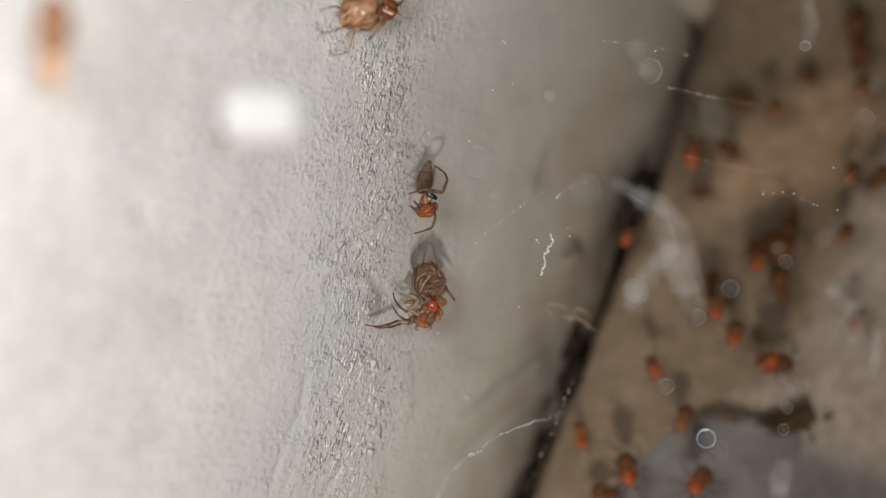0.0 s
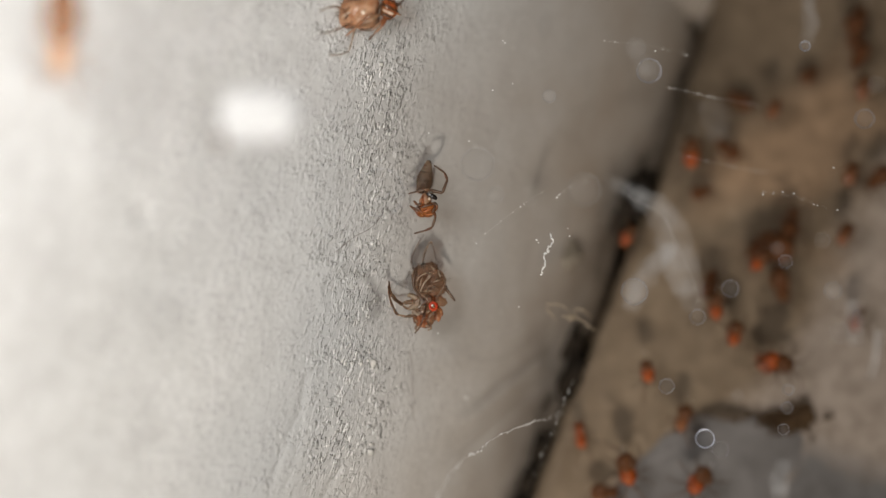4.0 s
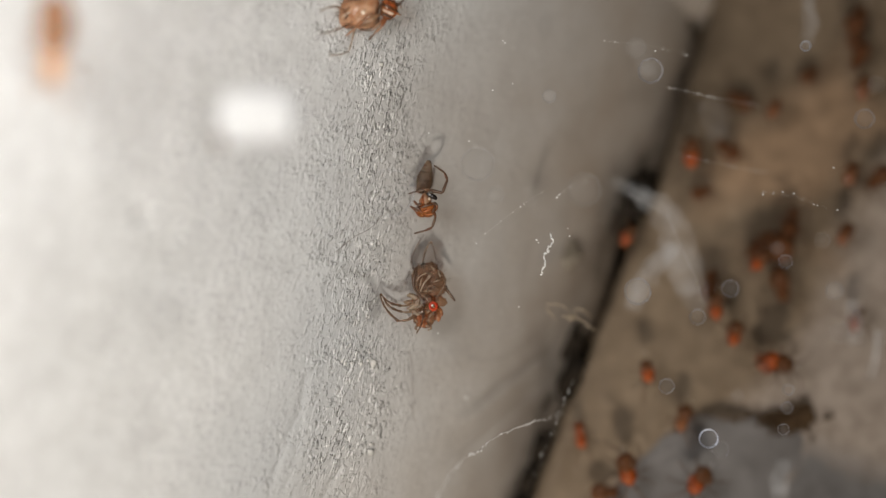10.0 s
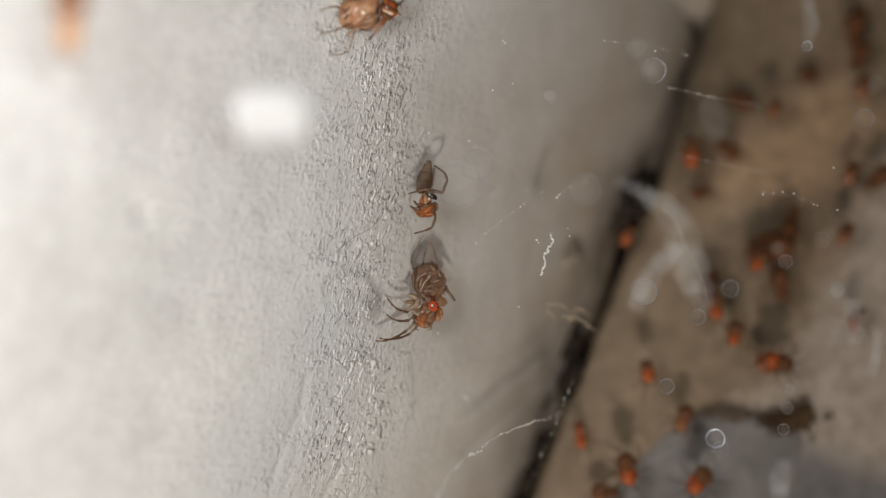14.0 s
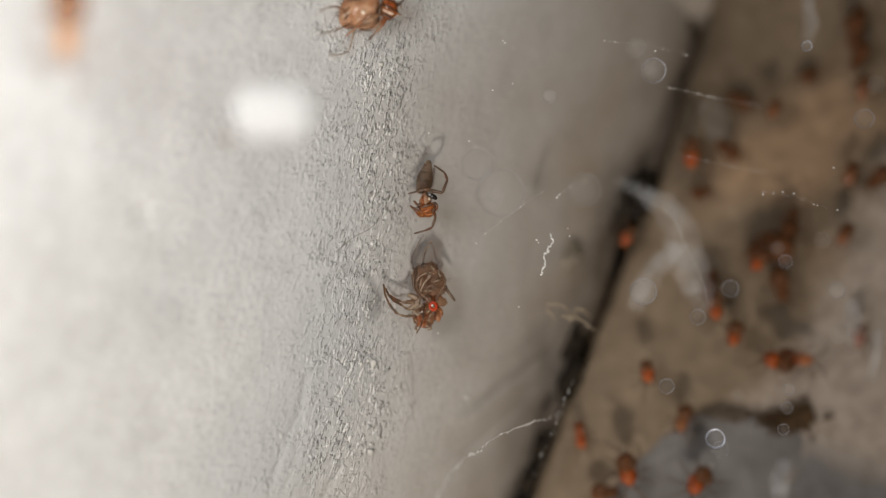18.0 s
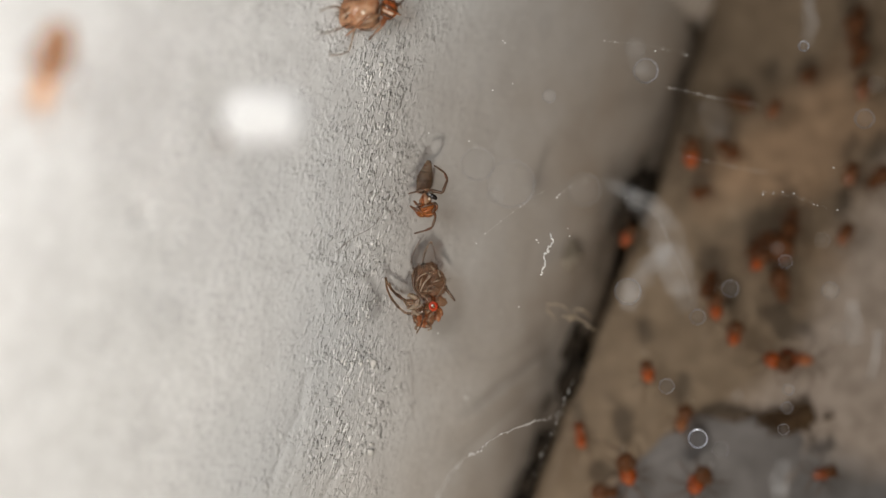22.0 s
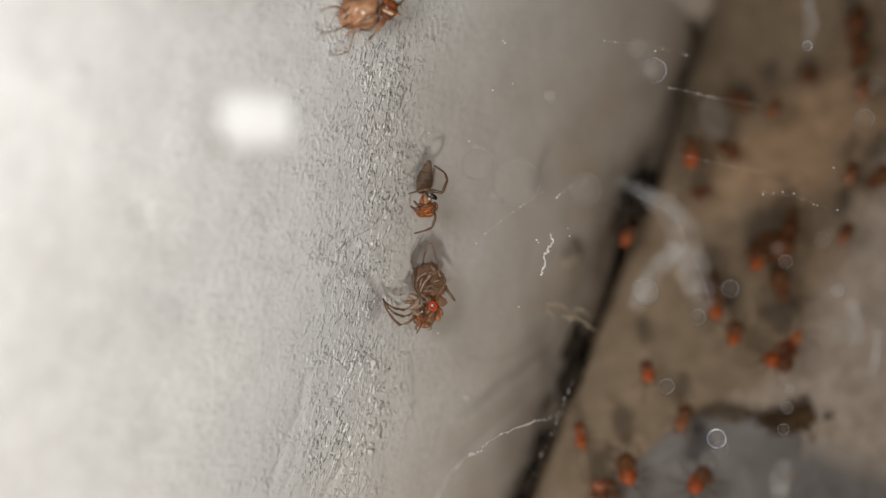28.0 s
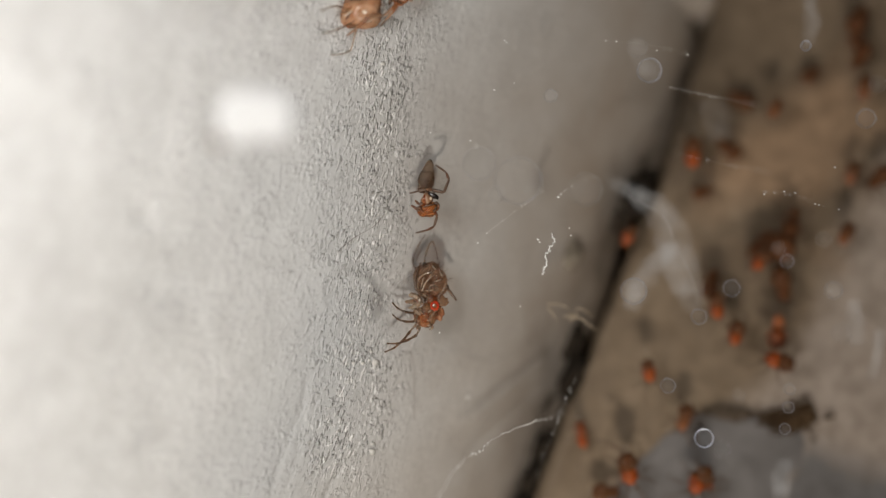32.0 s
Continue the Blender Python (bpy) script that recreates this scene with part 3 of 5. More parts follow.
# on and over the stone wall: s, z, height, heading, size, shell, seed
OVER_STONE = [(1.27, 4.18, 1.5, -75, 1.0, 1, 11), (2.68, 4.97, 0.9, 160, 0.60, 0, 12), (2.27, 3.01, 0.6, 40, 0.5, 0, 13),
              (3.82, 7.11, 1.5, -100, 0.60, 2, 14), (5.9, 12.16, 1.0, 80, 0.72, 0, 15), (6.47, 10.69, 1.0, -95, 0.66, 0, 16), (6.1, 11.5, 0.8, 95, 0.6, 0, 33),
              (6.95, 9.33, 1.3, -80, 0.72, 2, 17), (7.64, 5.82, 1.0, -90, 0.72, 2, 18), (8.71, 5.97, 1.2, -120, 0.7, 0, 19),
              (5.2, 0.95, 1.6, -110, 0.75, 1, 20), (5.93, 2.08, 1.2, 85, 0.96, 0, 21), (6.42, 0.45, 0.9, -60, 0.74, 0, 22),
              (4.11, -1.39, 1.7, -70, 0.85, 1, 23), (5.2, -2.09, 1.5, -85, 0.8, 1, 24), (8.13, 3.29, 1.2, -100, 0.7, 2, 25),
              (7.1, -2.67, 1.9, 185, 0.95, 1, 27), (2.94, -8.56, 1.7, -60, 1.0, 1, 28), (5.74, -7.94, 1.5, -110, 1.0, 1, 29),
              (4.45, -5.9, 1.2, -90, 0.75, 2, 30), (2.58, -9.69, 0.7, 20, 0.6, 0, 31), (3.76, -0.57, 1.0, 95, 0.66, 0, 32),
              (2.57, 7.35, 0.3, 170, 0.62, 0, 34), (4.92, 9.45, 0.3, 60, 0.5, 0, 35), (6.03, 3.05, 0.8, 100, 0.72, 0, 36), (5.3, 1.75, 0.6, -130, 0.8, 0, 37)]
COATS = ((MAROON, MAROON, "small dark brown spiderling over mottled stone", 1.15, 0.95), (ORANGE, MAROON, "small orange spiderling with dark legs hanging over stone", 0.86, 0.78),
         (CHESTNUT, MAROON, "small dull chestnut spiderling close to mottled stone", 1.0, 0.8))
for s, z, h, head, size, coat, seed in OVER_STONE:
    shell, belly, label, grow, plump = COATS[coat]
    one = spiderling(at_b(s, z, h), label, size * grow, head, seed, shell, belly, LEG, 0.75, line=(0.4, 0.5, -h - 0.1), eyes=False, plump=plump, slim=1.22 if coat == 1 else 1.08, close=0.34)
    if seed == 28:
        # this one stretches two long thin legs over the joint
        for reach in (((-0.3, 0.2, 0.1), (-0.5, 0.42, 0.3), (-0.95, 0.62, 0.3), (-1.6, 0.55, 0.1)), ((-0.2, 0.3, 0.1), (-0.35, 0.55, 0.3), (-0.75, 0.5, 0.3), (-1.1, 0.4, 0.1))):
            add_leg(one, reach, 0.04, LEG)
spiderling(facing(-0.72, -1.08, 0.2), "bright orange spiderling at the dark corner joint", 0.74, -120, 41, ORANGE, MAROON, LEG, 0.8, line=(0.3, 0.9, -1.6), eyes=False, plump=0.6, close=0.26)
spiderling(at_b(0.95, -7.95, 0.75), "orange spiderling beside the dark corner joint", 0.68, -60, 42, ORANGE, EMBER, LEG, 0.8, line=(0.1, 0.6, -0.8), eyes=False, plump=0.72)
STEPPER = spiderling(at_b(2.44, -4.68, 1.6), "orange spiderling shifting on its thread over stone", 0.7, -60, 43, ORANGE, MAROON, LEG, 0.8, line=(0.3, 0.6, -1.7), eyes=False, plump=0.6, slim=1.2, close=0.3)
RUNNER = spiderling(at_b(9.6, 0.1, 1.1), "brown spiderling walking over the web by the stone wall", 0.78, -80, 44, EMBER, MAROON, LEG, 0.6, eyes=False, plump=0.62, close=0.3)
CLIMBER = spiderling(at_b(7.2, -2.8, 1.2), "orange-brown spiderling climbing past another one", 0.8, 10, 45, AMBER, EMBER, LEG, 0.9, eyes=False)
DANGLER = spiderling(facing(-24.73, -4.72, -4.26), "orange spiderling dangling head down near the lens", 1.15, -92, 46, APRICOT, SEPIA, LEG_PALE, 0.5, slim=0.72, plump=1.25)


# ---- the three spiderlings over the painted wall ----
def bristles(parent, size, count, length, seed, mat=None):
    """Short hairs over the outer half of an ellipsoid of that size (mm)."""
    rng = random.Random(seed)
    bm = bmesh.new()
    for _ in range(count):
        a, b = rng.uniform(0, 6.28), rng.uniform(-0.3, 1.3)
        d = Vector((math.cos(a) * math.cos(b) * size[0] / 2, math.sin(a) * math.cos(b) * size[1] / 2, math.sin(b) * size[2] / 2))
        lean = Vector((rng.uniform(-1, 1), rng.uniform(-1, 1), 0)) * length * 0.5
        tube(bm, [d * 0.92, d + d.normalized() * length * rng.uniform(0.4, 1) + lean], [0.012, 0.004], 4)
    part("hairs", bm, mat or LEG, parent, "short fine hairs")


LIFTED = []


def portrait_one():
    """Tan and shiny, seen from above."""
    root = thing("spiderling", facing(-14.59, -0.45, 2.31), "shiny tan spiderling with striped head hanging over painted wall", "spider", "spiderlings")
    ab = part("abdomen", blob((1.56, 1.12, 0.95), turn=(0, 0, 26), rough=0.28, freq=1.8, seed=3, taper=-0.25), TAN, root, at=Vector((-0.27, 0.2, 0)) * MM)
    bristles(ab, (1.5, 1.15, 0.9), 230, 0.22, 3, SMOKE)
    # the first, widest pale marking paints in the abdomen's highlight
    for x, y, w, l, a, mat in ((0.16, -0.06, 0.3, 0.42, 40, PALE), (0.0, -0.34, 0.05, 0.7, 24, BROWN), (-0.15, 0.3, 0.06, 0.8, 12, BROWN), (-0.42, -0.26, 0.07, 0.3, 50, BROWN),
                               (0.24, -0.44, 0.06, 0.5, 18, PALE), (-0.2, 0.06, 0.05, 0.7, 20, CHESTNUT), (0.36, 0.25, 0.07, 0.4, 80, BROWN), (-0.3, -0.12, 0.05, 0.6, 30, PALE), (0.12, 0.02, 0.04, 0.22, 10, CHESTNUT)):
        part("marking", blob((l, w, 0.09), turn=(0, 0, a), rough=0.5, freq=2.4, sub=3), mat, ab, at=Vector((x, y, 0.45 - 0.4 * (x * x + y * y))) * MM)
    head = part("cephalothorax", blob((0.66, 0.74, 0.56), rough=0.15, seed=5), RUST, root, at=Vector((0.74, 0.26, 0.05)) * MM)
    for y, l, w, mat in ((-0.26, 0.5, 0.07, BLACK), (-0.14, 0.44, 0.09, PALE), (0.0, 0.6, 0.07, BLACK), (0.13, 0.5, 0.08, ORANGE), (0.26, 0.5, 0.06, BLACK)):
        part("stripe", blob((l, w, 0.08), turn=(0, 0, -26), rough=0.25, sub=2), mat, head, at=Vector((0.03 + y * 0.3, y, 0.27 - abs(y) * 0.3)) * MM)
    part("neck", blob((0.16, 0.62, 0.3), turn=(0, 0, -14), rough=0.3, sub=2), LEG, root, "dark narrow waist", at=Vector((0.44, 0.2, 0.12)) * MM)
    for x, y in ((0.3, -0.1), (0.3, 0.1)):
        part("eye", blob((0.09, 0.09, 0.09), sub=2), BLACK, head, at=Vector((x, y, 0.14)) * MM)
    # the sixth leg stands in for a soft grey shadow below the body
    legs = [((0.62, -0.1, 0.3), (0.45, -0.3, 0.42), (0.2, -0.53, 0.4), (-0.26, -0.5, 0.3)),
            ((0.66, -0.14, 0.3), (0.5, -0.42, 0.42), (0.26, -0.62, 0.25), (0.04, -0.84, 0.1)),
            ((0.45, -0.02, 0.42), (0.05, -0.14, 0.58), (-0.36, -0.46, 0.42), (-0.74, -0.7, 0.2)),
            ((-0.55, -0.25, 0.2), (-0.8, -0.44, 0.5), (-1.12, -0.66, 0.9), (-1.5, -0.82, 1.3)),
            ((-0.8, 0.25, 0.2), (-1.08, 0.24, 0.6), (-1.3, 0.14, 0.9), (-1.52, -0.06, 1.3)),
            ((-0.4, -0.3, 0.1), (-0.54, -0.86, 0.0), (-0.62, -1.18, 0.05), (-0.88, -1.33, 0.2), (-1.28, -1.4, 0.4)),
            ((0.95, 0.34, 0.1), (1.1, 0.38, 0.2), (1.24, 0.55, 0.1), (1.3, 0.9, -0.2)),
            ((0.75, 0.5, 0.1), (0.9, 0.85, 0.2), (1.2, 1.1, 0), (1.5, 0.95, -0.3))]
    for k, p in enumerate(legs):
        leg = add_angled_leg(root, p, 0.04 if k in (3, 4) else 0.036 if k == 5 else 0.062, ((CHESTNUT, LEG_PALE, LEG), (CHESTNUT, LEG_PALE, LEG), (LEG_PALE, CHESTNUT, LEG_PALE), (SMOKE,), (SMOKE,), (GLASS_LEG,), (LEG, LEG, LEG), (LEG,))[k])
        if k in (0, 1, 6, 7):
            LIFTED.append(leg)
    LIFTED.extend(o for o in root.children if o == head or o.name.startswith("neck"))
    for s in (-1, 1):
        part("pedipalp", jointed([(0, 0, 0), (0.1, 0.08 * s, 0.02), (0.16, -0.06, -0.1)], 0.045), LEG_PALE, root, at=Vector((1.0, 0.28 + 0.12 * s, 0)) * MM)
    LIFTED.extend(o for o in root.children if o.name.startswith("pedipalp"))
    part("silk_line", tube(bmesh.new(), [(-0.9, 0.1, 0), (-1.3, 0.5, -0.8), (-1.2, 1.0, -1.6)], [0.006] * 3, 5), SILK, root, "fine white silk thread")
    return root


def portrait_two():
    """Small, with an orange body and few legs to be seen."""
    root = thing("spiderling", facing(-10.0, -1.0, -2.71), "small orange-brown spiderling with banded legs by its shadow", "spider", "spiderlings")
    ab = part("abdomen", blob((0.74, 0.52, 0.5), turn=(0, 0, 10), rough=0.34, freq=1.8, seed=7), RUST, root, at=Vector((0.05, -0.2, 0)) * MM)
    bristles(ab, (0.72, 0.5, 0.5), 60, 0.1, 8)
    for x, y, l, w, a, mat in ((0.02, 0.14, 0.5, 0.06, 14, LEG), (0.26, 0.0, 0.26, 0.08, 60, LEG), (-0.22, -0.02, 0.3, 0.06, 130, BROWN), (0.04, -0.02, 0.3, 0.05, 20, AMBER), (0.1, -0.16, 0.34, 0.05, 8, AMBER)):
        part("marking", blob((l, w, 0.08), turn=(0, 0, a), rough=0.5, sub=2), mat, ab, at=Vector((x, y, 0.24 - 0.5 * (x * x + y * y))) * MM)
    head = part("cephalothorax", blob((0.42, 0.5, 0.4), turn=(0, 0, -15), rough=0.25, seed=6), LEG_PALE, root, at=Vector((0.02, 0.16, 0.02)) * MM)
    part("cap", blob((0.38, 0.17, 0.2), turn=(0, 0, -28), rough=0.4, seed=4), BLACK, head, "black shiny cap", at=Vector((0.24, 0.12, 0.14)) * MM)
    # a pale lump paints in the head's highlight
    part("marking", blob((0.1, 0.12, 0.07), turn=(0, 0, -25), rough=0.5, freq=2.4, sub=2), PALE, head, "pale lump in place of a white glint on the head", at=Vector((0.14, 0.03, 0.24)) * MM)
    part("marking", blob((0.1, 0.4, 0.08), turn=(0, 0, -5), rough=0.3, sub=2), RUST, head, at=Vector((-0.1, -0.04, 0.18)) * MM)
    # a brown lump stands in for the body's shadow on the wall
    part("hind_body", blob((1.2, 0.44, 0.36), turn=(0, 0, -103), rough=0.16, freq=1.6, seed=4, taper=-0.55), DUSK, root, "dull brown see-through lump in place of its shadow", at=Vector((0.0, 0.98, -0.55)) * MM)
    dark = (LEG, BROWN, LEG)
    for p, t, mats in ((((0.2, 0.5, 0.05), (0.62, 0.4, 0.15), (0.8, 0.86, 0.1), (0.7, 1.12, 0.0), (0.32, 1.4, -0.2)), 0.062, (LEG, LEG, BROWN, LEG)),
                       (((0.2, 0.5, 0.0), (-0.02, 0.52, 0.05), (-0.32, 0.45, 0.0), (-0.6, 0.37, -0.05)), 0.052, (LEG_PALE, LEG, LEG)),
                       (((-0.1, 0.02, 0.1), (-0.26, -0.02, 0.12), (-0.4, 0.13, 0.05)), 0.06, dark), (((-0.15, -0.12, 0.1), (-0.36, -0.16, 0.1), (-0.54, -0.05, 0.0)), 0.06, dark),
                       (((-0.2, -0.24, 0.05), (-0.36, -0.2, 0.1), (-0.46, -0.1, 0.0)), 0.05, dark),
                       (((0.3, -0.25, 0.0), (0.38, -0.45, 0.1), (0.26, -0.82, 0.1), (-0.02, -0.94, 0.0), (-0.38, -1.03, -0.1)), 0.058, (BROWN, LEG, BROWN, LEG)),
                       (((0.3, 0.05, 0.05), (0.44, -0.02, 0.1), (0.42, -0.2, 0.0)), 0.06, dark),
                       (((0.05, 0.4, -0.15), (0.1, 0.58, -0.4), (0.06, 0.8, -0.8)), 0.045, (SMOKE,))):
        add_angled_leg(root, p, t, mats)
    for s in (-1, 1):
        part("pedipalp", jointed([(0, 0, 0), (0.06 * s, 0.08, 0.05), (0.03 * s, 0.14, 0)], 0.035), LEG, root, at=Vector((0.14 + 0.1 * s, 0.36, 0.05)) * MM)
    part("silk_line", tube(bmesh.new(), [(0, -0.4, 0), (0.2, 0.2, -1.0), (0.3, 0.6, -1.9)], [0.006] * 3, 5), SILK, root, "fine white silk thread")
    return root


WAVING = []


def portrait_three():
    """The busy one: brown abdomen under folded legs, a red glint, and four legs that wave."""
    rng = random.Random(12)
    root = thing("spiderling", facing(-8.43, -0.85, -5.52), "brown marked spiderling with red glint, legs waving over painted wall", "spider", "spiderlings")
    ab = part("abdomen", blob((1.2, 1.34, 0.9), rough=0.3, freq=2.0, seed=11), FUZZ, root, at=Vector((0.06, 0.42, 0)) * MM)
    hairs = bmesh.new()
    for _ in range(70):
        a, b = rng.uniform(0, 6.28), rng.uniform(-0.2, 1.2)
        d = Vector((math.cos(a) * math.cos(b) * 0.62, math.sin(a) * math.cos(b) * 0.72, math.sin(b) * 0.46))
        tube(hairs, [d * 0.9, d * rng.uniform(1.12, 1.3) + Vector((rng.uniform(-.06, .06), rng.uniform(-.06, .06), 0))], [0.012, 0.004], 4)
    part("hairs", hairs, LEG, ab, "short dark hairs")
    part("tail_tip", blob((0.22, 0.2, 0.2), rough=0.3, sub=2), BLACK, ab, at=Vector((-0.22, 0.6, 0.05)) * MM)
    for x, y, l, a in ((-0.3, 0.0, 0.4, 75), (0.0, 0.25, 0.36, 50), (0.25, 0.05, 0.3, 20), (-0.05, -0.3, 0.34, 5), (0.35, 0.3, 0.3, 110), (-0.2, -0.5, 0.3, 150), (0.12, 0.5, 0.24, 130)):
        part("marking", blob((l, 0.065, 0.07), turn=(0, 0, a), rough=0.6, sub=2), GLASS_LEG, ab, at=Vector((x, y, 0.43 - 0.3 * (x * x + y * y))) * MM)
    head = part("cephalothorax", blob((0.86, 0.82, 0.5), rough=0.35, freq=1.8, seed=8), SEPIA, root, at=Vector((-0.08, -0.78, 0.08)) * MM)
    part("cheek", blob((0.3, 0.44, 0.28), rough=0.5, seed=9), CHESTNUT, root, at=Vector((0.36, -0.74, 0.05)) * MM)
    for name, x, y, z, r, thick, mat, note in (("red_bead", 0.2, -0.43, 0.40, 0.115, 0.055, RED, "glossy red ring of the body"), ("joint_ring", -0.16, -0.86, 0.42, 0.125, 0.045, RUST, "shiny rust-brown ring of a leg joint")):
        loop = [(r * math.cos(q), r * 1.12 * math.sin(q), 0.03 * math.sin(2 * q)) for q in np.linspace(0, 6.28, 19)]
        ring = part(name, tube(bmesh.new(), loop, [thick * (1 + 0.25 * math.sin(3 * i)) for i in range(19)], 8), mat, root, note, at=Vector((x, y, z)) * MM)
        part("ring_core", blob((r * 1.9, r * 2.0, 0.16), rough=0.5, freq=2.4, sub=3), CHESTNUT, ring, at=Vector((0, 0, -0.05)) * MM)
    part("red_cheek", blob((0.34, 0.3, 0.2), rough=0.7, freq=2.4, turn=(0, 0, 20), seed=2), RUST, root, "see-through rust-red cheek", at=Vector((0.12, -0.24, 0.33)) * MM)
    for k, (size, at, mat) in enumerate((((0.46, 0.2, 0.24), (-0.5, -0.1, 0.3), GLASS_LEG), ((0.5, 0.18, 0.24), (-0.5, -0.44, 0.34), GLASS_LEG), ((0.42, 0.17, 0.2), (-0.62, -0.28, 0.4), SMOKE), ((0.3, 0.16, 0.2), (-0.36, -0.3, 0.42), GLASS_LEG), ((0.36, 0.15, 0.2), (-0.42, -0.66, 0.34), GLASS_LEG),
                                         ((0.42, 0.62, 0.36), (0.36, -0.25, 0.2), FUZZ), ((0.40, 0.46, 0.3), (-0.2, -0.96, 0.28), CHESTNUT), ((0.26, 0.3, 0.3), (0.02, -0.16, 0.4), SMOKE))):
        part("leg_root", blob(size, turn=(0, 0, (-20, 25, 5, 60, -40, 80, 30, 10)[k]), rough=0.3 if mat is FUZZ else 0.5, freq=2.2, seed=20 + k), mat, root, "glassy brown root of a leg", at=Vector(at) * MM)
    # a small white lump paints in the red ring's highlight
    part("glint_plate", blob((0.05, 0.09, 0.05), rough=0.8, freq=2.6, turn=(0, 0, -35), sub=3), SILK, root, "white lump in place of a glint on the red ring", at=Vector((0.16, -0.4, 0.5)) * MM)
    for p in (((0.3, -0.55, 0.3), (0.1, -0.75, 0.42), (-0.1, -1.0, 0.38), (-0.3, -1.15, 0.2)), ((-0.45, -0.55, 0.3), (-0.2, -0.7, 0.44), (-0.02, -0.95, 0.4), (0.06, -1.2, 0.2))):
        part("feeler", jointed(p, 0.045), SMOKE, root, "thin smoky feeler folded over the head")
    bristles(head, (0.6, 0.68, 0.46), 50, 0.14, 5)
    for x, y, l, a in ((-0.42, -0.5, 0.2, 60), (-0.52, -0.7, 0.16, 20), (-0.3, -0.62, 0.24, 100), (0.02, -0.62, 0.2, 30), (-0.02, -1.12, 0.16, 10), (-0.4, -0.95, 0.18, 130)):
        part("joint_plate", blob((l, 0.07, 0.07), turn=(0, 0, a), rough=0.3, sub=2), GLASS_LEG, root, "pale glassy leg joint", at=Vector((x, y, 0.36)) * MM)
    for s in (-1, 1):
        part("pedipalp", jointed([(0, 0, 0), (0.12 * s, -0.14, 0.1), (0.02 * s, -0.22, 0.0)], 0.055), SMOKE, root, at=Vector((-0.16 + 0.16 * s, -1.08, 0.15)) * MM)
    still = [((0.6, 0.3, 0.1), (0.68, 0.14, 0.15), (0.98, -0.27, 0.0)),
             ((0.3, -0.5, 0.1), (0.46, -0.55, 0.25), (0.5, -0.72, 0.1), (0.36, -0.84, -0.1)),
             ((0.3, -0.15, 0.4), (0.56, 0.25, 0.42), (0.6, 0.52, 0.3), (0.4, 0.72, 0.3), (0.25, 0.5, 0.48)),
             ((-0.25, -0.1, 0.45), (-0.48, 0.22, 0.45), (-0.46, 0.62, 0.35), (-0.3, 1.1, 0.0)),
             ((-0.4, 0.14, 0.42), (-0.35, 0.55, 0.5), (0.0, 0.75, 0.52), (0.22, 0.6, 0.5)),
             ((-0.25, 0.1, 0.52), (-0.12, 0.4, 0.56), (0.1, 0.62, 0.55)),
             ((-0.02, 0.06, 0.5), (0.06, 0.3, 0.58), (0.3, 0.24, 0.52)),
             ((-0.4, 0.6, -0.15), (-0.6, 1.2, -0.3), (-0.36, 1.78, -0.4), (-0.16, 2.1, -0.6)), ((-0.2, 0.95, -0.15), (-0.1, 1.5, -0.3), (0.12, 1.85, -0.4), (0.3, 1.2, -0.5))]
    for k, p in enumerate(still):
        if k in (0, 1):
            add_angled_leg(root, p, 0.072, (LEG,) if k == 0 else (CHESTNUT,))
        else:
            add_leg(root, p, 0.038 if k > 6 else 0.042, (SMOKE, LEG, SMOKE, GLASS_LEG, SMOKE, LEG, SMOKE)[k - 2])
    # waving legs lie along x; the keys turn them at hip and knee
    for hip, thigh, shank in (((-0.5, -0.2, 0.15), 0.5, 0.84), ((-0.45, -0.5, 0.2), 0.5, 0.8), ((-0.42, -0.72, 0.2), 0.68, 1.13), ((-0.38, -0.88, 0.15), 0.6, 1.08)):
        leg = part("leg", jointed([(0, 0, 0), (thigh * 0.5, 0.09, 0.18), (thigh, 0, 0.25)], 0.062), SMOKE, root, at=Vector(hip) * MM)
        shin = part("shin", jointed([(0, 0, 0), (shank * 0.35, 0.09, 0.14), (shank * 0.7, 0.09, 0.22), (shank, 0.0, 0.26)], 0.05), DARK_GLASS, leg, "dark brown shin and foot",
                    at=Vector((thigh, 0, 0.25)) * MM)
        WAVING.append((leg, shin, Vector(hip), thigh, shank))
    part("silk_line", tube(bmesh.new(), [(0.1, 1.1, 0), (0.2, 1.2, -0.6), (0.3, 1.3, -1.4)], [0.006] * 3, 5), SILK, root, "fine white silk thread")
    return root


portrait_one()
portrait_two()
portrait_three()


# ---- silk, blurred highlights and scraps ----
def thread(pts, radius, label, beads=0, seed=0, name="silk_thread", jag=0.0):
    """A thread through world points in mm."""
    rng = random.Random(seed)
    o = Vector(pts[0])
    line = [p + Vector((rng.uniform(-1, 1), rng.uniform(-1, 1), rng.uniform(-1, 1))) * jag for p in smooth_path([Vector(p) - o for p in pts], 8)]
    root = new(name, mesh_of(name, tube(bmesh.new(), line, [radius * rng.uniform(0.6, 1.4) for _ in line], 6), SILK))
    root.location = o * MM
    for _ in range(beads):
        p = line[rng.randrange(len(line))]
        part("silk_bead", blob([rng.uniform(0.03, 0.12) + radius, rng.uniform(0.03, 0.06) + radius, 0.05], turn=(rng.uniform(0, 180), rng.uniform(0, 180), 0), rough=0.4, sub=1, seed=seed), SILK, root, at=p * MM)
    return tagged(root, label, "silk", "silk threads")


def world_of(px, py, depth):
    """A point of the web: right and up of the lens's axis at 43 mm, and its depth, in mm."""
    k = depth / 43.0
    return (pose(*EYE, *TURN) @ Vector((px * k, py * k, -depth)))[:]


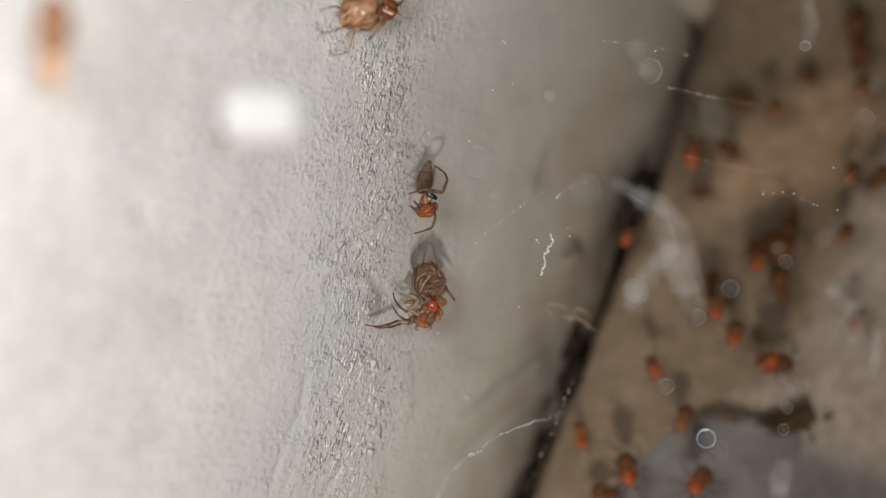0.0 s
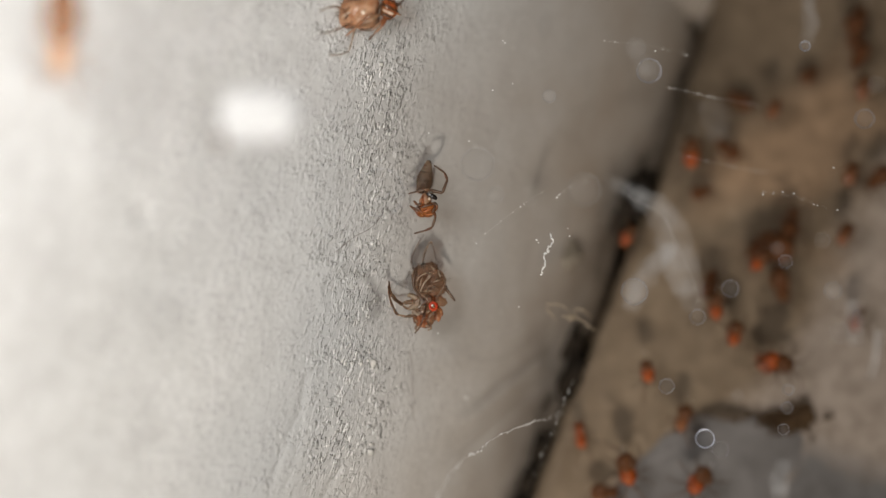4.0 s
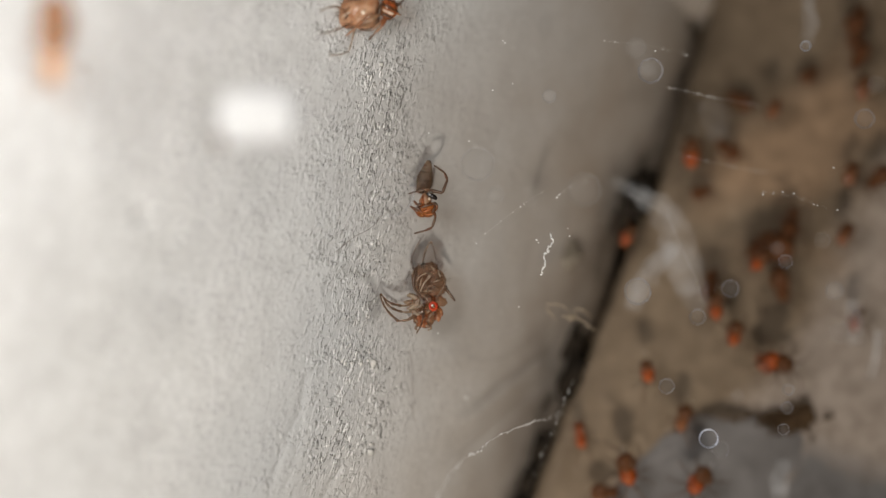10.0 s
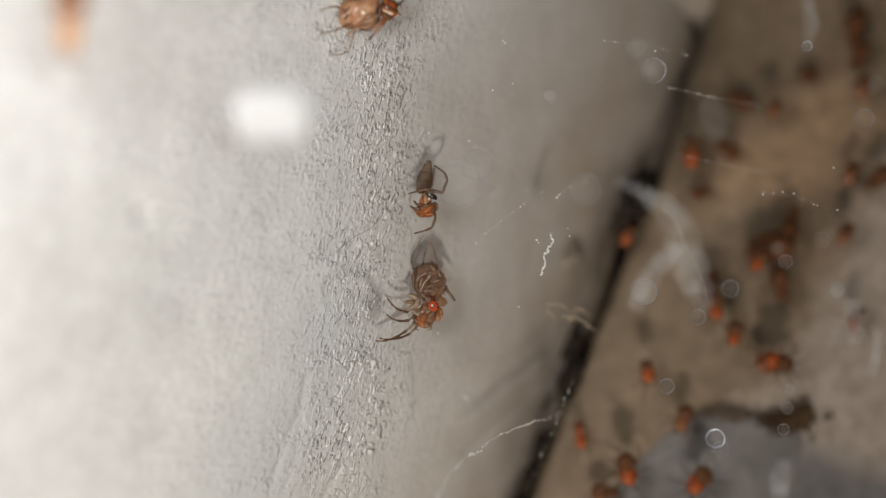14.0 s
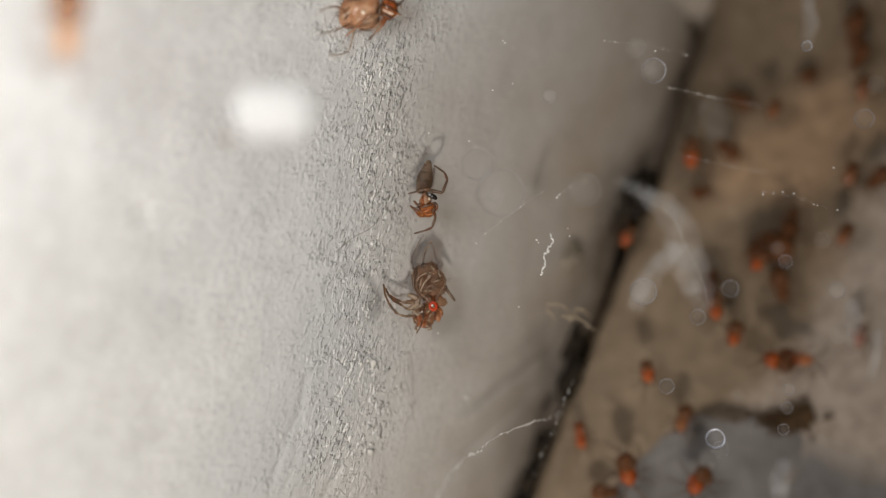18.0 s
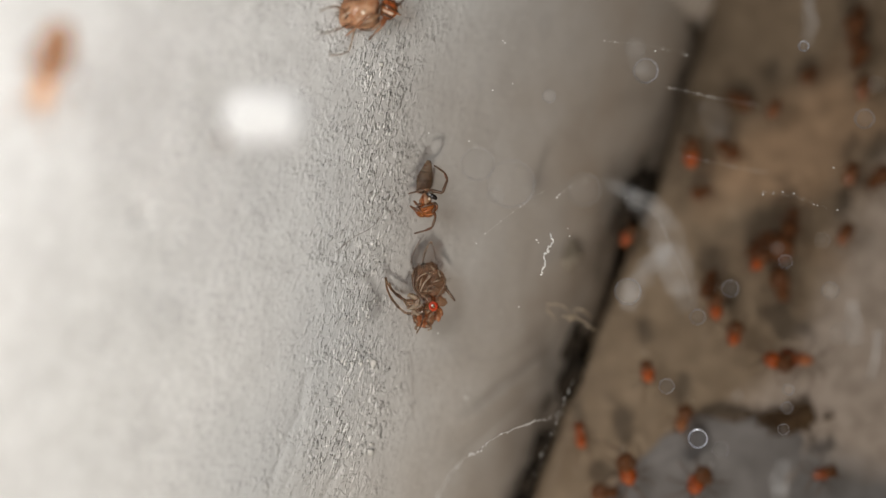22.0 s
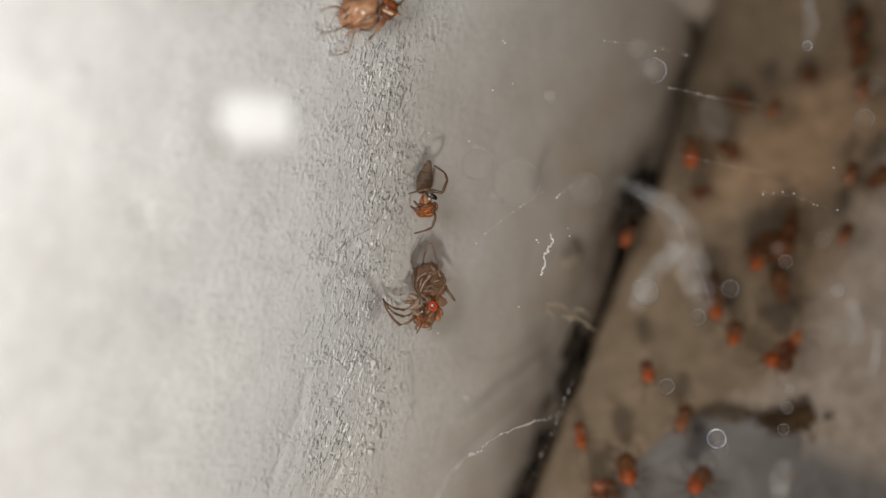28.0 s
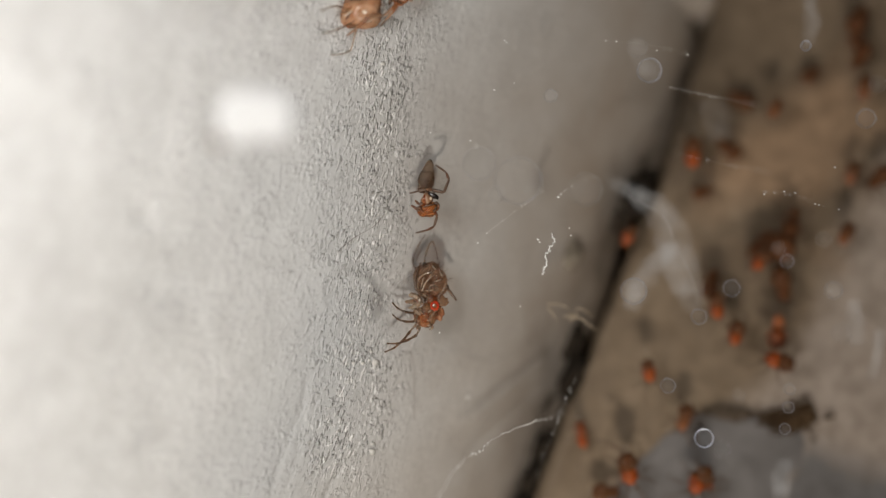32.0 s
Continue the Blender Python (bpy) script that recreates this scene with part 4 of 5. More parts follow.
# a crumpled white strand, a long wavy one, and dotted ones; right, up and depth in mm
thread([world_of(*p) for p in ((3.82, 0.52, 43.6), (3.86, 0.2, 43.5), (3.7, 0.0, 43.4), (3.75, -0.1, 43.5), (3.55, -0.2, 43.4), (3.62, -0.5, 43.5), (3.52, -0.75, 43.5), (3.46, -0.95, 43.6))],
       0.026, "crumpled bright white strand of silk", 22, 1, jag=0.035)
thread([world_of(*p) for p in ((-0.2, -8.8, 40.0), (0.3, -7.9, 40.6), (0.85, -7.35, 41.4), (1.3, -7.15, 42.2), (1.7, -6.75, 43.0), (2.3, -6.45, 43.7), (2.9, -6.2, 44.0), (3.6, -6.0, 44.6), (4.2, -5.75, 47.6))],
       0.009, "long wavy white strand running into the corner", 40, 2, jag=0.045)
thread([world_of(*p) for p in ((3.3, -8.2, 46.5), (3.55, -7.2, 45.0), (3.75, -6.7, 44.8), (4.15, -5.7, 44.9), (4.4, -5.05, 45.0), (4.75, -4.4, 47.6))], 0.0018, "beaded silk along the dark joint", 9, 3, jag=0.07)
for k, (a, b, c) in enumerate((((8.0, 5.7, 44.5), (9.6, 5.35, 44.8), (11.2, 5.05, 47.0)), ((1.5, 0.55, 43.6), (2.6, 1.4, 43.6), (3.6, 2.1, 44.5)), ((3.9, 1.75, 44), (4.5, 2.2, 44.4), (5.2, 2.5, 48)),
                               ((11.2, 2.0, 44.5), (12.2, 1.9, 44.7), (13.6, 1.5, 46.5)), ((5.7, 7.35, 43.8), (7.2, 7.2, 44.0), (8.7, 6.85, 47)), ((8.3, 3.36, 44.6), (9.9, 2.98, 44.8), (11.4, 2.7, 47.5)))):
    thread([world_of(*a), world_of(*b), world_of(*c)], 0.005 if k == 0 else 0.0015, "fine dotted silk thread", (7, 9, 7, 7, 6, 8)[k], 10 + k)

def veil(pts, widths, label, seed, m, mat=None):
    """A wisp of silk: a soft strip through pts (mm) in the pose's plane, fading at its edges."""
    line = smooth_path(pts, 10)
    n, across = len(line), 12
    co, fade, faces = [], [], []
    for i, p in enumerate(line):
        d = line[min(i + 1, n - 1)] - line[max(i - 1, 0)]
        side = Vector((-d.y, d.x, 0)).normalized()
        u = i / (n - 1) * (len(widths) - 1)
        w = widths[int(u)] + (widths[min(int(u) + 1, len(widths) - 1)] - widths[int(u)]) * (u - int(u))
        for k in range(across + 1):
            f = k / across * 2 - 1
            q = p + side * f * w * 0.5 * (1 + 0.25 * noise.noise(Vector((i * 0.2, f, seed))))
            co.append(((q.x) * MM, q.y * MM, (q.z + 0.25 * noise.noise(Vector((q.x, q.y, seed * 3.3)))) * MM))
            fade.append((1 - f * f) * min(1, i / 4, (n - 1 - i) / 4))
    for i in range(n - 1):
        for k in range(across):
            a = i * (across + 1) + k
            faces.append((a, a + 1, a + across + 2, a + across + 1))
    me = bpy.data.meshes.new("silk_wisp")
    me.from_pydata(co, [], faces)
    at = me.attributes.new("fade", "FLOAT", "POINT")
    at.data.foreach_set("value", fade)
    for p in me.polygons:
        p.use_smooth = True
    me.materials.append(mat or VEIL)
    ob = new("silk_wisp", me)
    ob.matrix_world = m
    return tagged(ob, label, "silk", "silk wisps")


WISP = veil([(-1.99, 2.42, -1), (-0.95, 1.77, 0), (-0.19, 1.21, 0), (0.31, 0.42, 0), (0.60, -0.63, 0), (0.93, -1.67, 0), (1.39, -2.63, -0.4)], [0.5, 0.9, 1.2, 1.5, 1.6, 1.4, 0.8],
            "pale translucent wisp of bunched silk", 1, facing(-1.86, -4.43, -0.5))
VEILS = [veil([(0.43, 0.10, 0.1), (-0.07, -0.52, 0.1), (-0.61, -1.13, 0.1), (-1.01, -1.84, 0.1), (-1.15, -2.63, -0.3)], [0.7, 0.9, 1.0, 1.05, 0.7], "thin hanging lobe of bunched silk", 2, facing(-1.86, -4.43, -0.5)),
         veil([(0.3, 2.2, 0), (0.2, 1.0, 0), (0.0, 0.0, 0)], [0.5, 0.5, 0.7], "short pale streak of loose silk", 3, facing(*world_of(15.1, -4.8, 45.2))),
         veil([(-0.1, 1.6, 0), (0.0, 0.8, 0), (0.1, -0.3, 0)], [0.6, 0.8, 0.8], "short pale streak of loose silk", 4, facing(*world_of(14.5, -3.2, 45.2))),
         veil([(0.1, 0.9, 0), (0.0, 0.3, 0), (-0.1, -0.8, 0)], [0.6, 0.9, 0.8], "short pale streak of loose silk", 5, facing(*world_of(11.95, -8.2, 45.2))),
         veil([(0.1, 1.9, 0), (0.1, 0.9, 0), (0.0, -0.2, 0)], [0.5, 0.8, 0.7], "short pale streak of loose silk", 6, facing(*world_of(12.85, 7.3, 45.2))),
         veil([(-0.5, 1.2, 0), (0.0, 0.5, 0), (0.2, -0.5, 0)], [0.8, 1.3, 1.0], "thin hanging veil of silk", 8, facing(*world_of(9.6, 4.2, 45.2)), THIN_VEIL),
         veil([(-0.3, 1.0, 0), (0.0, 0.2, 0), (0.4, -0.6, 0)], [0.5, 0.9, 0.6], "thin hanging veil of silk", 7, facing(*world_of(7.0, 6.6, 45.2)), THIN_VEIL)]


def fibres(parent, pts, spread, count, seed):
    """Loose threads that run with a wisp."""
    rng = random.Random(seed)
    bm = bmesh.new()
    for _ in range(count):
        a, b = rng.uniform(0, 0.4), rng.uniform(0.6, 1)
        line = smooth_path(pts, 6)
        line = line[int(a * len(line)):max(int(b * len(line)), int(a * len(line)) + 4)]
        off = Vector((rng.uniform(-1, 1), rng.uniform(-0.4, 0.4), rng.uniform(0, 0.3))) * spread
        tube(bm, [p + off * (0.5 + 0.5 * math.sin(i * 0.3 + a * 9)) for i, p in enumerate(line)], [rng.uniform(0.003, 0.006)] * len(line), 4)
    part("fibres", bm, SILK, parent, "loose white silk fibres")


fibres(WISP, [(-1.99, 2.42, -1), (-0.95, 1.77, 0), (-0.19, 1.21, 0), (0.31, 0.42, 0), (0.60, -0.63, 0), (0.93, -1.67, 0), (1.39, -2.63, -0.4)], 0.6, 2, 4)


# glassy balls stand in for glints blurred into rings and discs
def droplet(right, up, depth, size, label="clear round ball in place of a blurred highlight", mat=None):
    root = new("droplet", mesh_of("droplet", blob((size, size, size), rough=0.02, sub=4), mat or BLUR_BALL))
    root.location = Vector(world_of(right, up, depth)) * MM
    return tagged(root, label, "droplet", "droplets on the web")


BLUR_BALLS = [droplet(9.3, -6.7, 43.8, 0.72, "bright round ball in place of a blurred highlight", BRIGHT_BLUR_BALL), droplet(7.3, 6.3, 44.2, 0.9), droplet(10.15, -1.4, 44.5, 0.62), droplet(9.0, -2.4, 44.5, 0.58),
         droplet(13.8, -1.47, 44.5, 0.62, "milky round ball in place of a blurred highlight", MILKY), droplet(12.15, -5.61, 44, 0.42), droplet(12.03, -6.37, 44, 0.4), droplet(12.8, 7.17, 44.2, 0.38, "bright round ball in place of a blurred highlight", BRIGHT_BLUR_BALL),
         droplet(6.8, -1.5, 44.3, 0.95, "milky round ball in place of a blurred highlight", MILKY), droplet(3.75, 5.4, 43.8, 0.48, "milky round ball in place of a blurred highlight", MILKY), droplet(12.1, -0.45, 44.4, 0.5), droplet(7.9, -4.85, 44.2, 0.55),
         droplet(5.0, 2.1, 45.2, 1.2, "faint clear ball in place of a blurred highlight", FAINT), droplet(14.9, 4.6, 44.6, 0.7), droplet(12.2, -4.97, 44.2, 0.4)]
for right, up, size in ((6.81, 7.1, 0.72), (1.86, 1.92, 0.6), (13.4, 0.32, 0.56), (15.3, 5.8, 0.6), (9.8, -7.1, 0.6), (10.4, -5.17, 0.44), (14.03, -2.97, 0.7), (11.8, 0.02, 0.5), (1.22, 3.0, 1.2)):
    droplet(right, up, 44.4, size, "faint clear ball in place of a blurred highlight", FAINT)
DRIFTER = droplet(-2.27, 2.0, 41.0, 1.6, "large faint ball in place of a blurred disc before painted wall", FAINT)


def tuft():
    """A fluffy wad of silk on a thread."""
    rng = random.Random(5)
    root = thing("silk_tuft", facing(-19.95, -7.73, -4.45), "fluffy white wad of silk hanging near the lens", "silk")
    wad = blob((1, 1, 1), rough=0.0, sub=4)
    for v in wad.verts:
        c = [math.copysign(abs(q / MM * 2) ** 0.68 / 2, q) for q in v.co]
        k = 1 + 0.22 * noise.noise(v.co / MM * 3.0)
        v.co = Vector((c[0] * 2.15 * k, c[1] * 1.38 * k * (1 - 0.12 * c[0]), c[2] * 0.6)) * MM
    part("wad", wad, WAD, root)
    fluff = bmesh.new()
    for _ in range(60):
        a, b = rng.uniform(0, 6.28), rng.uniform(-1, 1)
        d = Vector((math.cos(a) * 1.05, math.sin(a) * 0.62, b * 0.45))
        e = d * rng.uniform(1.05, 1.35) + Vector((rng.uniform(-.15, .15), rng.uniform(-.15, .15), 0))
        tube(fluff, [d * 0.8, d.lerp(e, 0.6) + Vector((0.03, 0.03, 0.02)), e], [0.02, 0.014, 0.006], 4)
    part("fluff", fluff, WAD, root, "loose white fibres")
    part("speck", blob((0.26, 0.4, 0.26), rough=0.4, sub=2), LEG, root, "small dark speck at the edge of the wad", at=Vector((-1.2, -0.62, 0)) * MM)
    part("silk_line", tube(bmesh.new(), [(0.0, 0.3, -0.3), (0.3, 0.8, -3.4), (0.5, 1.2, -6.6)], [0.006] * 3, 5), SILK, root, "fine white silk thread")
    return root


TUFT = tuft()


def husk():
    root = thing("shed_skin", facing(-3.09, -2.31, -4.15), "thin tan shed skin caught by the dark corner", "shed skin")
    for p in (((-0.9, 0.3, 0), (-0.75, 0.1, 0.1), (-0.55, -0.15, 0.1)), ((-0.1, -0.15, 0), (0.05, -0.1, 0.1), (0.2, 0.1, 0.1), (0.1, 0.25, 0)),
              ((-0.3, 0.0, 0), (0.3, -0.1, 0.1), (0.7, -0.4, 0.0), (0.95, -0.55, -0.1)), ((-0.9, 0.45, 0), (-0.4, 0.42, 0), (-0.05, 0.2, 0)), ((0.2, 0.3, 0), (0.5, 0.2, 0), (0.9, -0.1, -0.6))):
        part("leg_skin", jointed(p, 0.034), HUSK, root)
    part("body_skin", blob((0.3, 0.16, 0.1), rough=0.5, sub=2), HUSK, root)
    part("silk_line", tube(bmesh.new(), [(0.0, 0.1, 0), (0.2, 0.0, -1.0), (0.5, -0.2, -3.2)], [0.006] * 3, 5), SILK, root, "fine white silk thread")


husk()

for x, z, size, seed in ((-9.45, -8.7, 0.16, 1), (-9.25, -8.5, 0.14, 2), (-9.0, -8.5, 0.3, 3), (-7.74, -11.47, 0.3, 4), (-7.85, -11.2, 0.15, 5), (-9.3, -8.2, 0.12, 6), (-4.6, -8.3, 0.2, 7),
                         (-8.0, 2.6, 0.10, 8), (-7.4, 3.1, 0.09, 9), (-8.3, 4.5, 0.12, 10), (-8.3, 0.4, 0.12, 11), (-6.8, -2.8, 0.08, 12), (-4.5, -4.8, 0.09, 13), (-6.9, -7.0, 0.08, 14),
                         (-13.2, 1.25, 0.2, 15), (-5.4, -0.1, 0.09, 16)):
    ob = new("crumb", mesh_of("crumb", blob((size, size * 0.8, size * 0.5), rough=0.5, freq=2.5, sub=2, seed=seed), CRUMB))
    ob.matrix_world = at_a(x, z, size * 0.15, seed * 40)
    tagged(ob, "tiny white crumb stuck on painted wall", "crumb", "crumbs on the paint")

# the three lowest only blacken the seam, in place of the gap's shade
for z, x, y, size, seed in ((2.2, 0.1, -0.75, 0.95, 1), (-5.8, 0.2, -0.6, 1.05, 2), (1.0, -0.1, 0.0, 0.55, 3), (-4.4, -0.2, -0.2, 0.9, 4), (-7.0, -0.3, 0.1, 0.8, 5), (6.0, -0.3, 0.2, 0.8, 6), (-8.9, 0.1, -0.3, 0.7, 7), (-10.3, 0.2, -0.25, 0.75, 8), (-11.9, 0.15, -0.25, 0.8, 9)):
    ob = new("dirt_clump", mesh_of("dirt_clump", blob((size * 0.7, size, size * 1.8), rough=0.9, freq=2.4, seed=seed), DIRT_SHADE))
    ob.location = Vector((x, y + 0.9, z)) * MM
    tagged(ob, "dark clump of dirt and shade in the corner joint", "dirt", "clumps of dirt")
def crumbled(count, long, wide, seed):
    """Many small dark crumbs, densest in the middle."""
    rng = random.Random(seed)
    bits = []
    for _ in range(count):
        x, y = rng.gauss(0.12, 0.40), rng.gauss(0, 0.40)
        x = max(-0.95, x - 0.45 if x > 0.62 else x)
        s = rng.uniform(0.06, 0.30) * (0.75 + 0.35 * x)
        y *= 0.7 + 0.45 * x
        bits.append(blob((s * 1.5, s, s * 0.5), (x * long, y * wide - 0.12 * x, rng.uniform(0, 0.15)), (0, 0, rng.uniform(-50, 50)), 0.6, 2.4, 2, rng.randrange(99)))
    return merged(*bits)


# dark crumbs drawn in place of a soft shadow above the flake
ob = new("dirt_clump", mesh_of("dirt_clump", crumbled(240, 2.1, 0.85, 7), HUSK_DARK))
ob.matrix_world = at_b(8.2, -4.5, 0.2, 24)
tagged(ob, "long dark brown clump in place of a shadow above the grey flake", "dirt", "clumps of dirt")
# this trail also paints in the shadowed band at the flake's top
TRAIL = make_plain("brown_grey_dirt_shade", (0.085, 0.064, 0.046), (0.15, 0.115, 0.085), 0.8, 1.5, 0.2, 0.0001)
ob = new("dirt_clump", mesh_of("dirt_clump", crumbled(110, 1.5, 0.38, 9), TRAIL))
ob.matrix_world = at_b(5.9, -5.15, 0.12, 24)
tagged(ob, "thin trail of brown dirt and shade along the grey flake", "dirt", "clumps of dirt")
# a flat brownish blob stands in for a soft shadow
HUSK_TAN = make_plain("tan_shadow_spot", (0.20, 0.17, 0.13), (0.30, 0.26, 0.21), 0.8, 1.5, 0.2, 0.0001)
ob = new("dirt_spot", mesh_of("dirt_spot", blob((1.1, 1.2, 0.2), rough=0.5, freq=2.0, seed=3), HUSK_TAN))
ob.matrix_world = at_a(-2.15, -1.4, -0.24, 0)
tagged(ob, "round brownish spot in place of a soft shadow on painted wall", "dirt")


def wall_hair(pts, label):
    """A fine dark hair lying on the painted wall; x and z in mm."""
    o = Vector((pts[0][0], -0.03, pts[0][1]))
    line = smooth_path([Vector((x, -0.03, z)) - o for x, z in pts], 6)
    ob = new("hair", mesh_of("hair", tube(bmesh.new(), line, [0.006] * len(line), 5), LEG))
    ob.location = o * MM
    tagged(ob, label, "hair", "hairs on the paint")


wall_hair(((-7.75, -7.6), (-7.35, -8.1), (-7.2, -8.5), (-6.85, -9.1), (-6.6, -9.7), (-6.4, -9.85)), "fine dark hair lying on painted wall")
wall_hair(((-12.1, -5.5), (-11.6, -4.7), (-11.1, -4.1), (-10.8, -3.2)), "fine dark hair lying along a scratch")


# bright specks of silk in the sharp layer of the web: right and up in mm
for k, (a, b) in enumerate(((1.76, 5.61), (2.46, 5.85), (2.12, 7.36), (2.19, 7.28), (0.92, 3.81), (1.18, 0.2), (2.68, -2.04), (-0.18, -2.97), (4.03, 1.82), (3.31, 0.32), (3.37, 0.22), (4.41, 0.72), (4.47, 0.46),
                            (12.0, 2.02), (12.4, 1.96), (13.1, 1.58), (13.23, 1.54), (13.93, 1.38), (13.8, 2.87), (8.6, 6.85), (11.3, 1.92), (-0.5, 4.1), (7.5, 7.0))):
    ob = new("silk_speck", mesh_of("silk_speck", blob((0.10, 0.065, 0.06), turn=(0, 0, 37 * k), rough=0.5, sub=1, seed=k), SILK))
    ob.location = Vector(world_of(a, b, 43.1 + 0.1 * (k % 4))) * MM
    tagged(ob, "tiny bright speck of silk in the web", "silk", "silk specks")


# ---- what moves ----
def motions():
    # the spiderling near the lens climbs, drops and leaves at the top
    walk(DANGLER, [(t, facing(x, y, z, a)) for t, x, y, z, a in (
        (0, -24.66, -5.26, -4.79, 0), (0.5, -24.8, -5.2, -4.62, 0), (1, -24.63, -5.29, -4.7, 0), (2, -24.75, -5.25, -4.59, 0), (3.5, -24.61, -5.36, -4.45, 0),
        (5.5, -24.59, -5.38, -4.44, 0), (6, -24.47, -5.42, -4.62, 0), (8, -24.61, -5.34, -4.53, 0), (9, -24.61, -5.33, -4.61, 0), (10, -24.66, -5.27, -4.73, 0),
        (11, -24.75, -5.23, -4.68, 0), (12, -24.82, -5.13, -4.94, 0), (12.5, -24.76, -5.3, -4.28, 0), (13, -24.7, -5.41, -3.93, 0), (14, -24.68, -5.45, -3.82, 0),
        (17, -24.69, -5.43, -3.86, 0), (18, -24.66, -5.42, -3.99, 0), (19, -24.53, -5.48, -4.14, 0), (20, -24.53, -5.45, -4.26, 0), (20.6, -24.6, -5.46, -3.99, 0),
        (21, -24.44, -5.42, -4.69, -14), (21.4, -24.62, -5.2, -5.24, -14), (21.8, -24.5, -5.23, -5.41, -14), (22.2, -24.55, -5.2, -5.44, -14),
        (22.6, -24.71, -5.26, -4.66, 5), (23, -24.87, -5.19, -4.44, 5), (23.2, -24.58, -5.57, -3.51, 5), (23.4, -24.7, -5.57, -3.12, 5), (23.6, -24.64, -5.67, -2.82, 5),
        (24.2, -24.7, -5.92, -1.42, 5), (32, -24.71, -6.04, -0.78, 5))])
    # the wad of silk sways on its thread
    walk(TUFT, [(t, facing(x, y, z)) for t, x, y, z in (
        (0, -19.64, -7.97, -4.22), (2, -19.6, -7.99, -4.25), (3.5, -19.69, -7.94, -4.28), (6, -19.65, -7.96, -4.26), (8, -19.57, -8.02, -4.22),
        (9, -19.69, -7.94, -4.28), (11, -19.73, -7.9, -4.3), (12, -19.63, -7.98, -4.22), (13, -19.52, -8.08, -4.09), (14, -19.47, -8.1, -4.11),
        (16.5, -19.62, -8, -4.18), (18, -19.48, -8.11, -4.07), (19, -19.31, -8.24, -3.95), (19.5, -19.59, -8.03, -4.13), (20, -19.55, -8.05, -4.12),
        (20.6, -19.4, -8.19, -3.94), (21, -19.8, -7.87, -4.26), (22, -19.61, -7.99, -4.24), (23, -19.61, -7.99, -4.24), (23.5, -19.8, -7.85, -4.36),
        (24, -19.81, -7.84, -4.37), (25.5, -19.68, -7.94, -4.29), (27.5, -19.83, -7.81, -4.44), (28, -19.68, -7.92, -4.37), (29, -19.6, -7.99, -4.27),
        (30, -19.67, -7.94, -4.3), (31, -19.75, -7.87, -4.37), (32, -19.79, -7.85, -4.34))])
    # the runner along the stone wall
    walk(RUNNER, [(t, at_b(s, z, 1.1, a)) for t, s, z, a in (
        (0, 9.56, 0.28, 0), (16.5, 9.52, 0.26, 0), (17.6, 9.63, 0.05, 0), (18, 9.88, -0.24, 0), (18.4, 10.02, -0.74, 0), (18.8, 10.35, -1.93, 0), (19.2, 10.41, -2.42, 0),
        (19.6, 10.60, -3.26, 0), (20, 10.42, -3.71, 0), (20.4, 10.88, -4.16, 0), (20.8, 11.20, -4.68, 0), (21.2, 10.84, -5.03, -65), (21.6, 10.61, -5.62, -65), (22, 10.36, -5.91, -65),
        (22.4, 9.99, -6.11, -65), (22.8, 9.81, -6.80, -65), (23.2, 9.15, -7.26, -65), (23.6, 8.72, -7.29, -65), (24.2, 6.96, -7.94, -65), (24.6, 5.97, -8.15, -70), (25, 5.54, -8.11, -70),
        (25.5, 5.14, -8.13, -70), (27.5, 2.81, -9.47, -70), (28.5, 2.40, -9.31, -70), (29, 2.30, -9.35, -10), (29.5, 2.60, -9.19, -10), (30, 2.99, -8.81, 60), (30.5, 4.50, -9.10, 60),
        (31, 5.33, -8.15, 60), (31.5, 5.54, -8.07, 60), (32, 5.76, -7.94, 60))])
    walk(CLIMBER, [(t, at_b(s, z, 1.2, a)) for t, s, z, a in (
        (0, 7.15, -2.7, 0), (16.4, 7.15, -2.7, 0), (17.2, 7.68, -2.36, 15), (18.4, 7.86, -2.19, 5), (25.5, 7.85, -2.17, 5),
        (27.5, 7.63, -1.85, 40), (28, 7.47, -1.7, 60), (28.5, 7.35, -1.41, 75), (29, 6.75, -1.28, 90), (32, 6.76, -1.4, 90))])
    walk(STEPPER, [(t, at_b(s, z, 1.6, a)) for t, s, z, a in (
        (0, 2.58, -4.45, 12), (1.0, 2.56, -4.55, 10), (1.6, 2.40, -4.6, 0), (2.0, 2.30, -4.72, -8), (3.0, 2.42, -4.68, 0), (32, 2.42, -4.68, 0))])
    # the front of the shiny one moves up and out at the end
    for ob in LIFTED:
        x, y, z = ob.location
        walk(ob, [(t, pose(x + a * MM, y + b * MM, z, 0, 0, c)) for t, a, b, c in ((0, 0, 0, 0), (30.0, 0, 0, 0), (30.4, 0.38, 0.05, -14), (30.7, 0.26, 0.42, 4), (32, 0.34, 0.47, 0))])
    # web in the draught: shift to the right in mm
    sway = ((0, 0), (1.5, 0.06), (2.5, -0.03), (3, 0.05), (3.5, -0.03), (6, -0.05), (8, 0.12), (9, -0.12), (9.5, 0.14), (11, -0.1), (13, 0.12), (14, 0.3), (14.5, 0.08),
            (16.5, 0.2), (17.5, -0.04), (18, 0.3), (19, 0.54), (19.5, 0.08), (20, 0.2), (20.5, 0.46), (21, -0.28), (21.5, -0.4), (23, 0.08), (23.5, -0.4), (24.5, -0.16),
            (25.5, -0.16), (27.5, 0.24), (28, 0.34), (29, -0.04), (29.5, -0.26), (30, -0.04), (31, -0.16), (32, -0.12))
    shift = pose(0, 0, 0, *TURN) @ Vector((1, 0, 0))
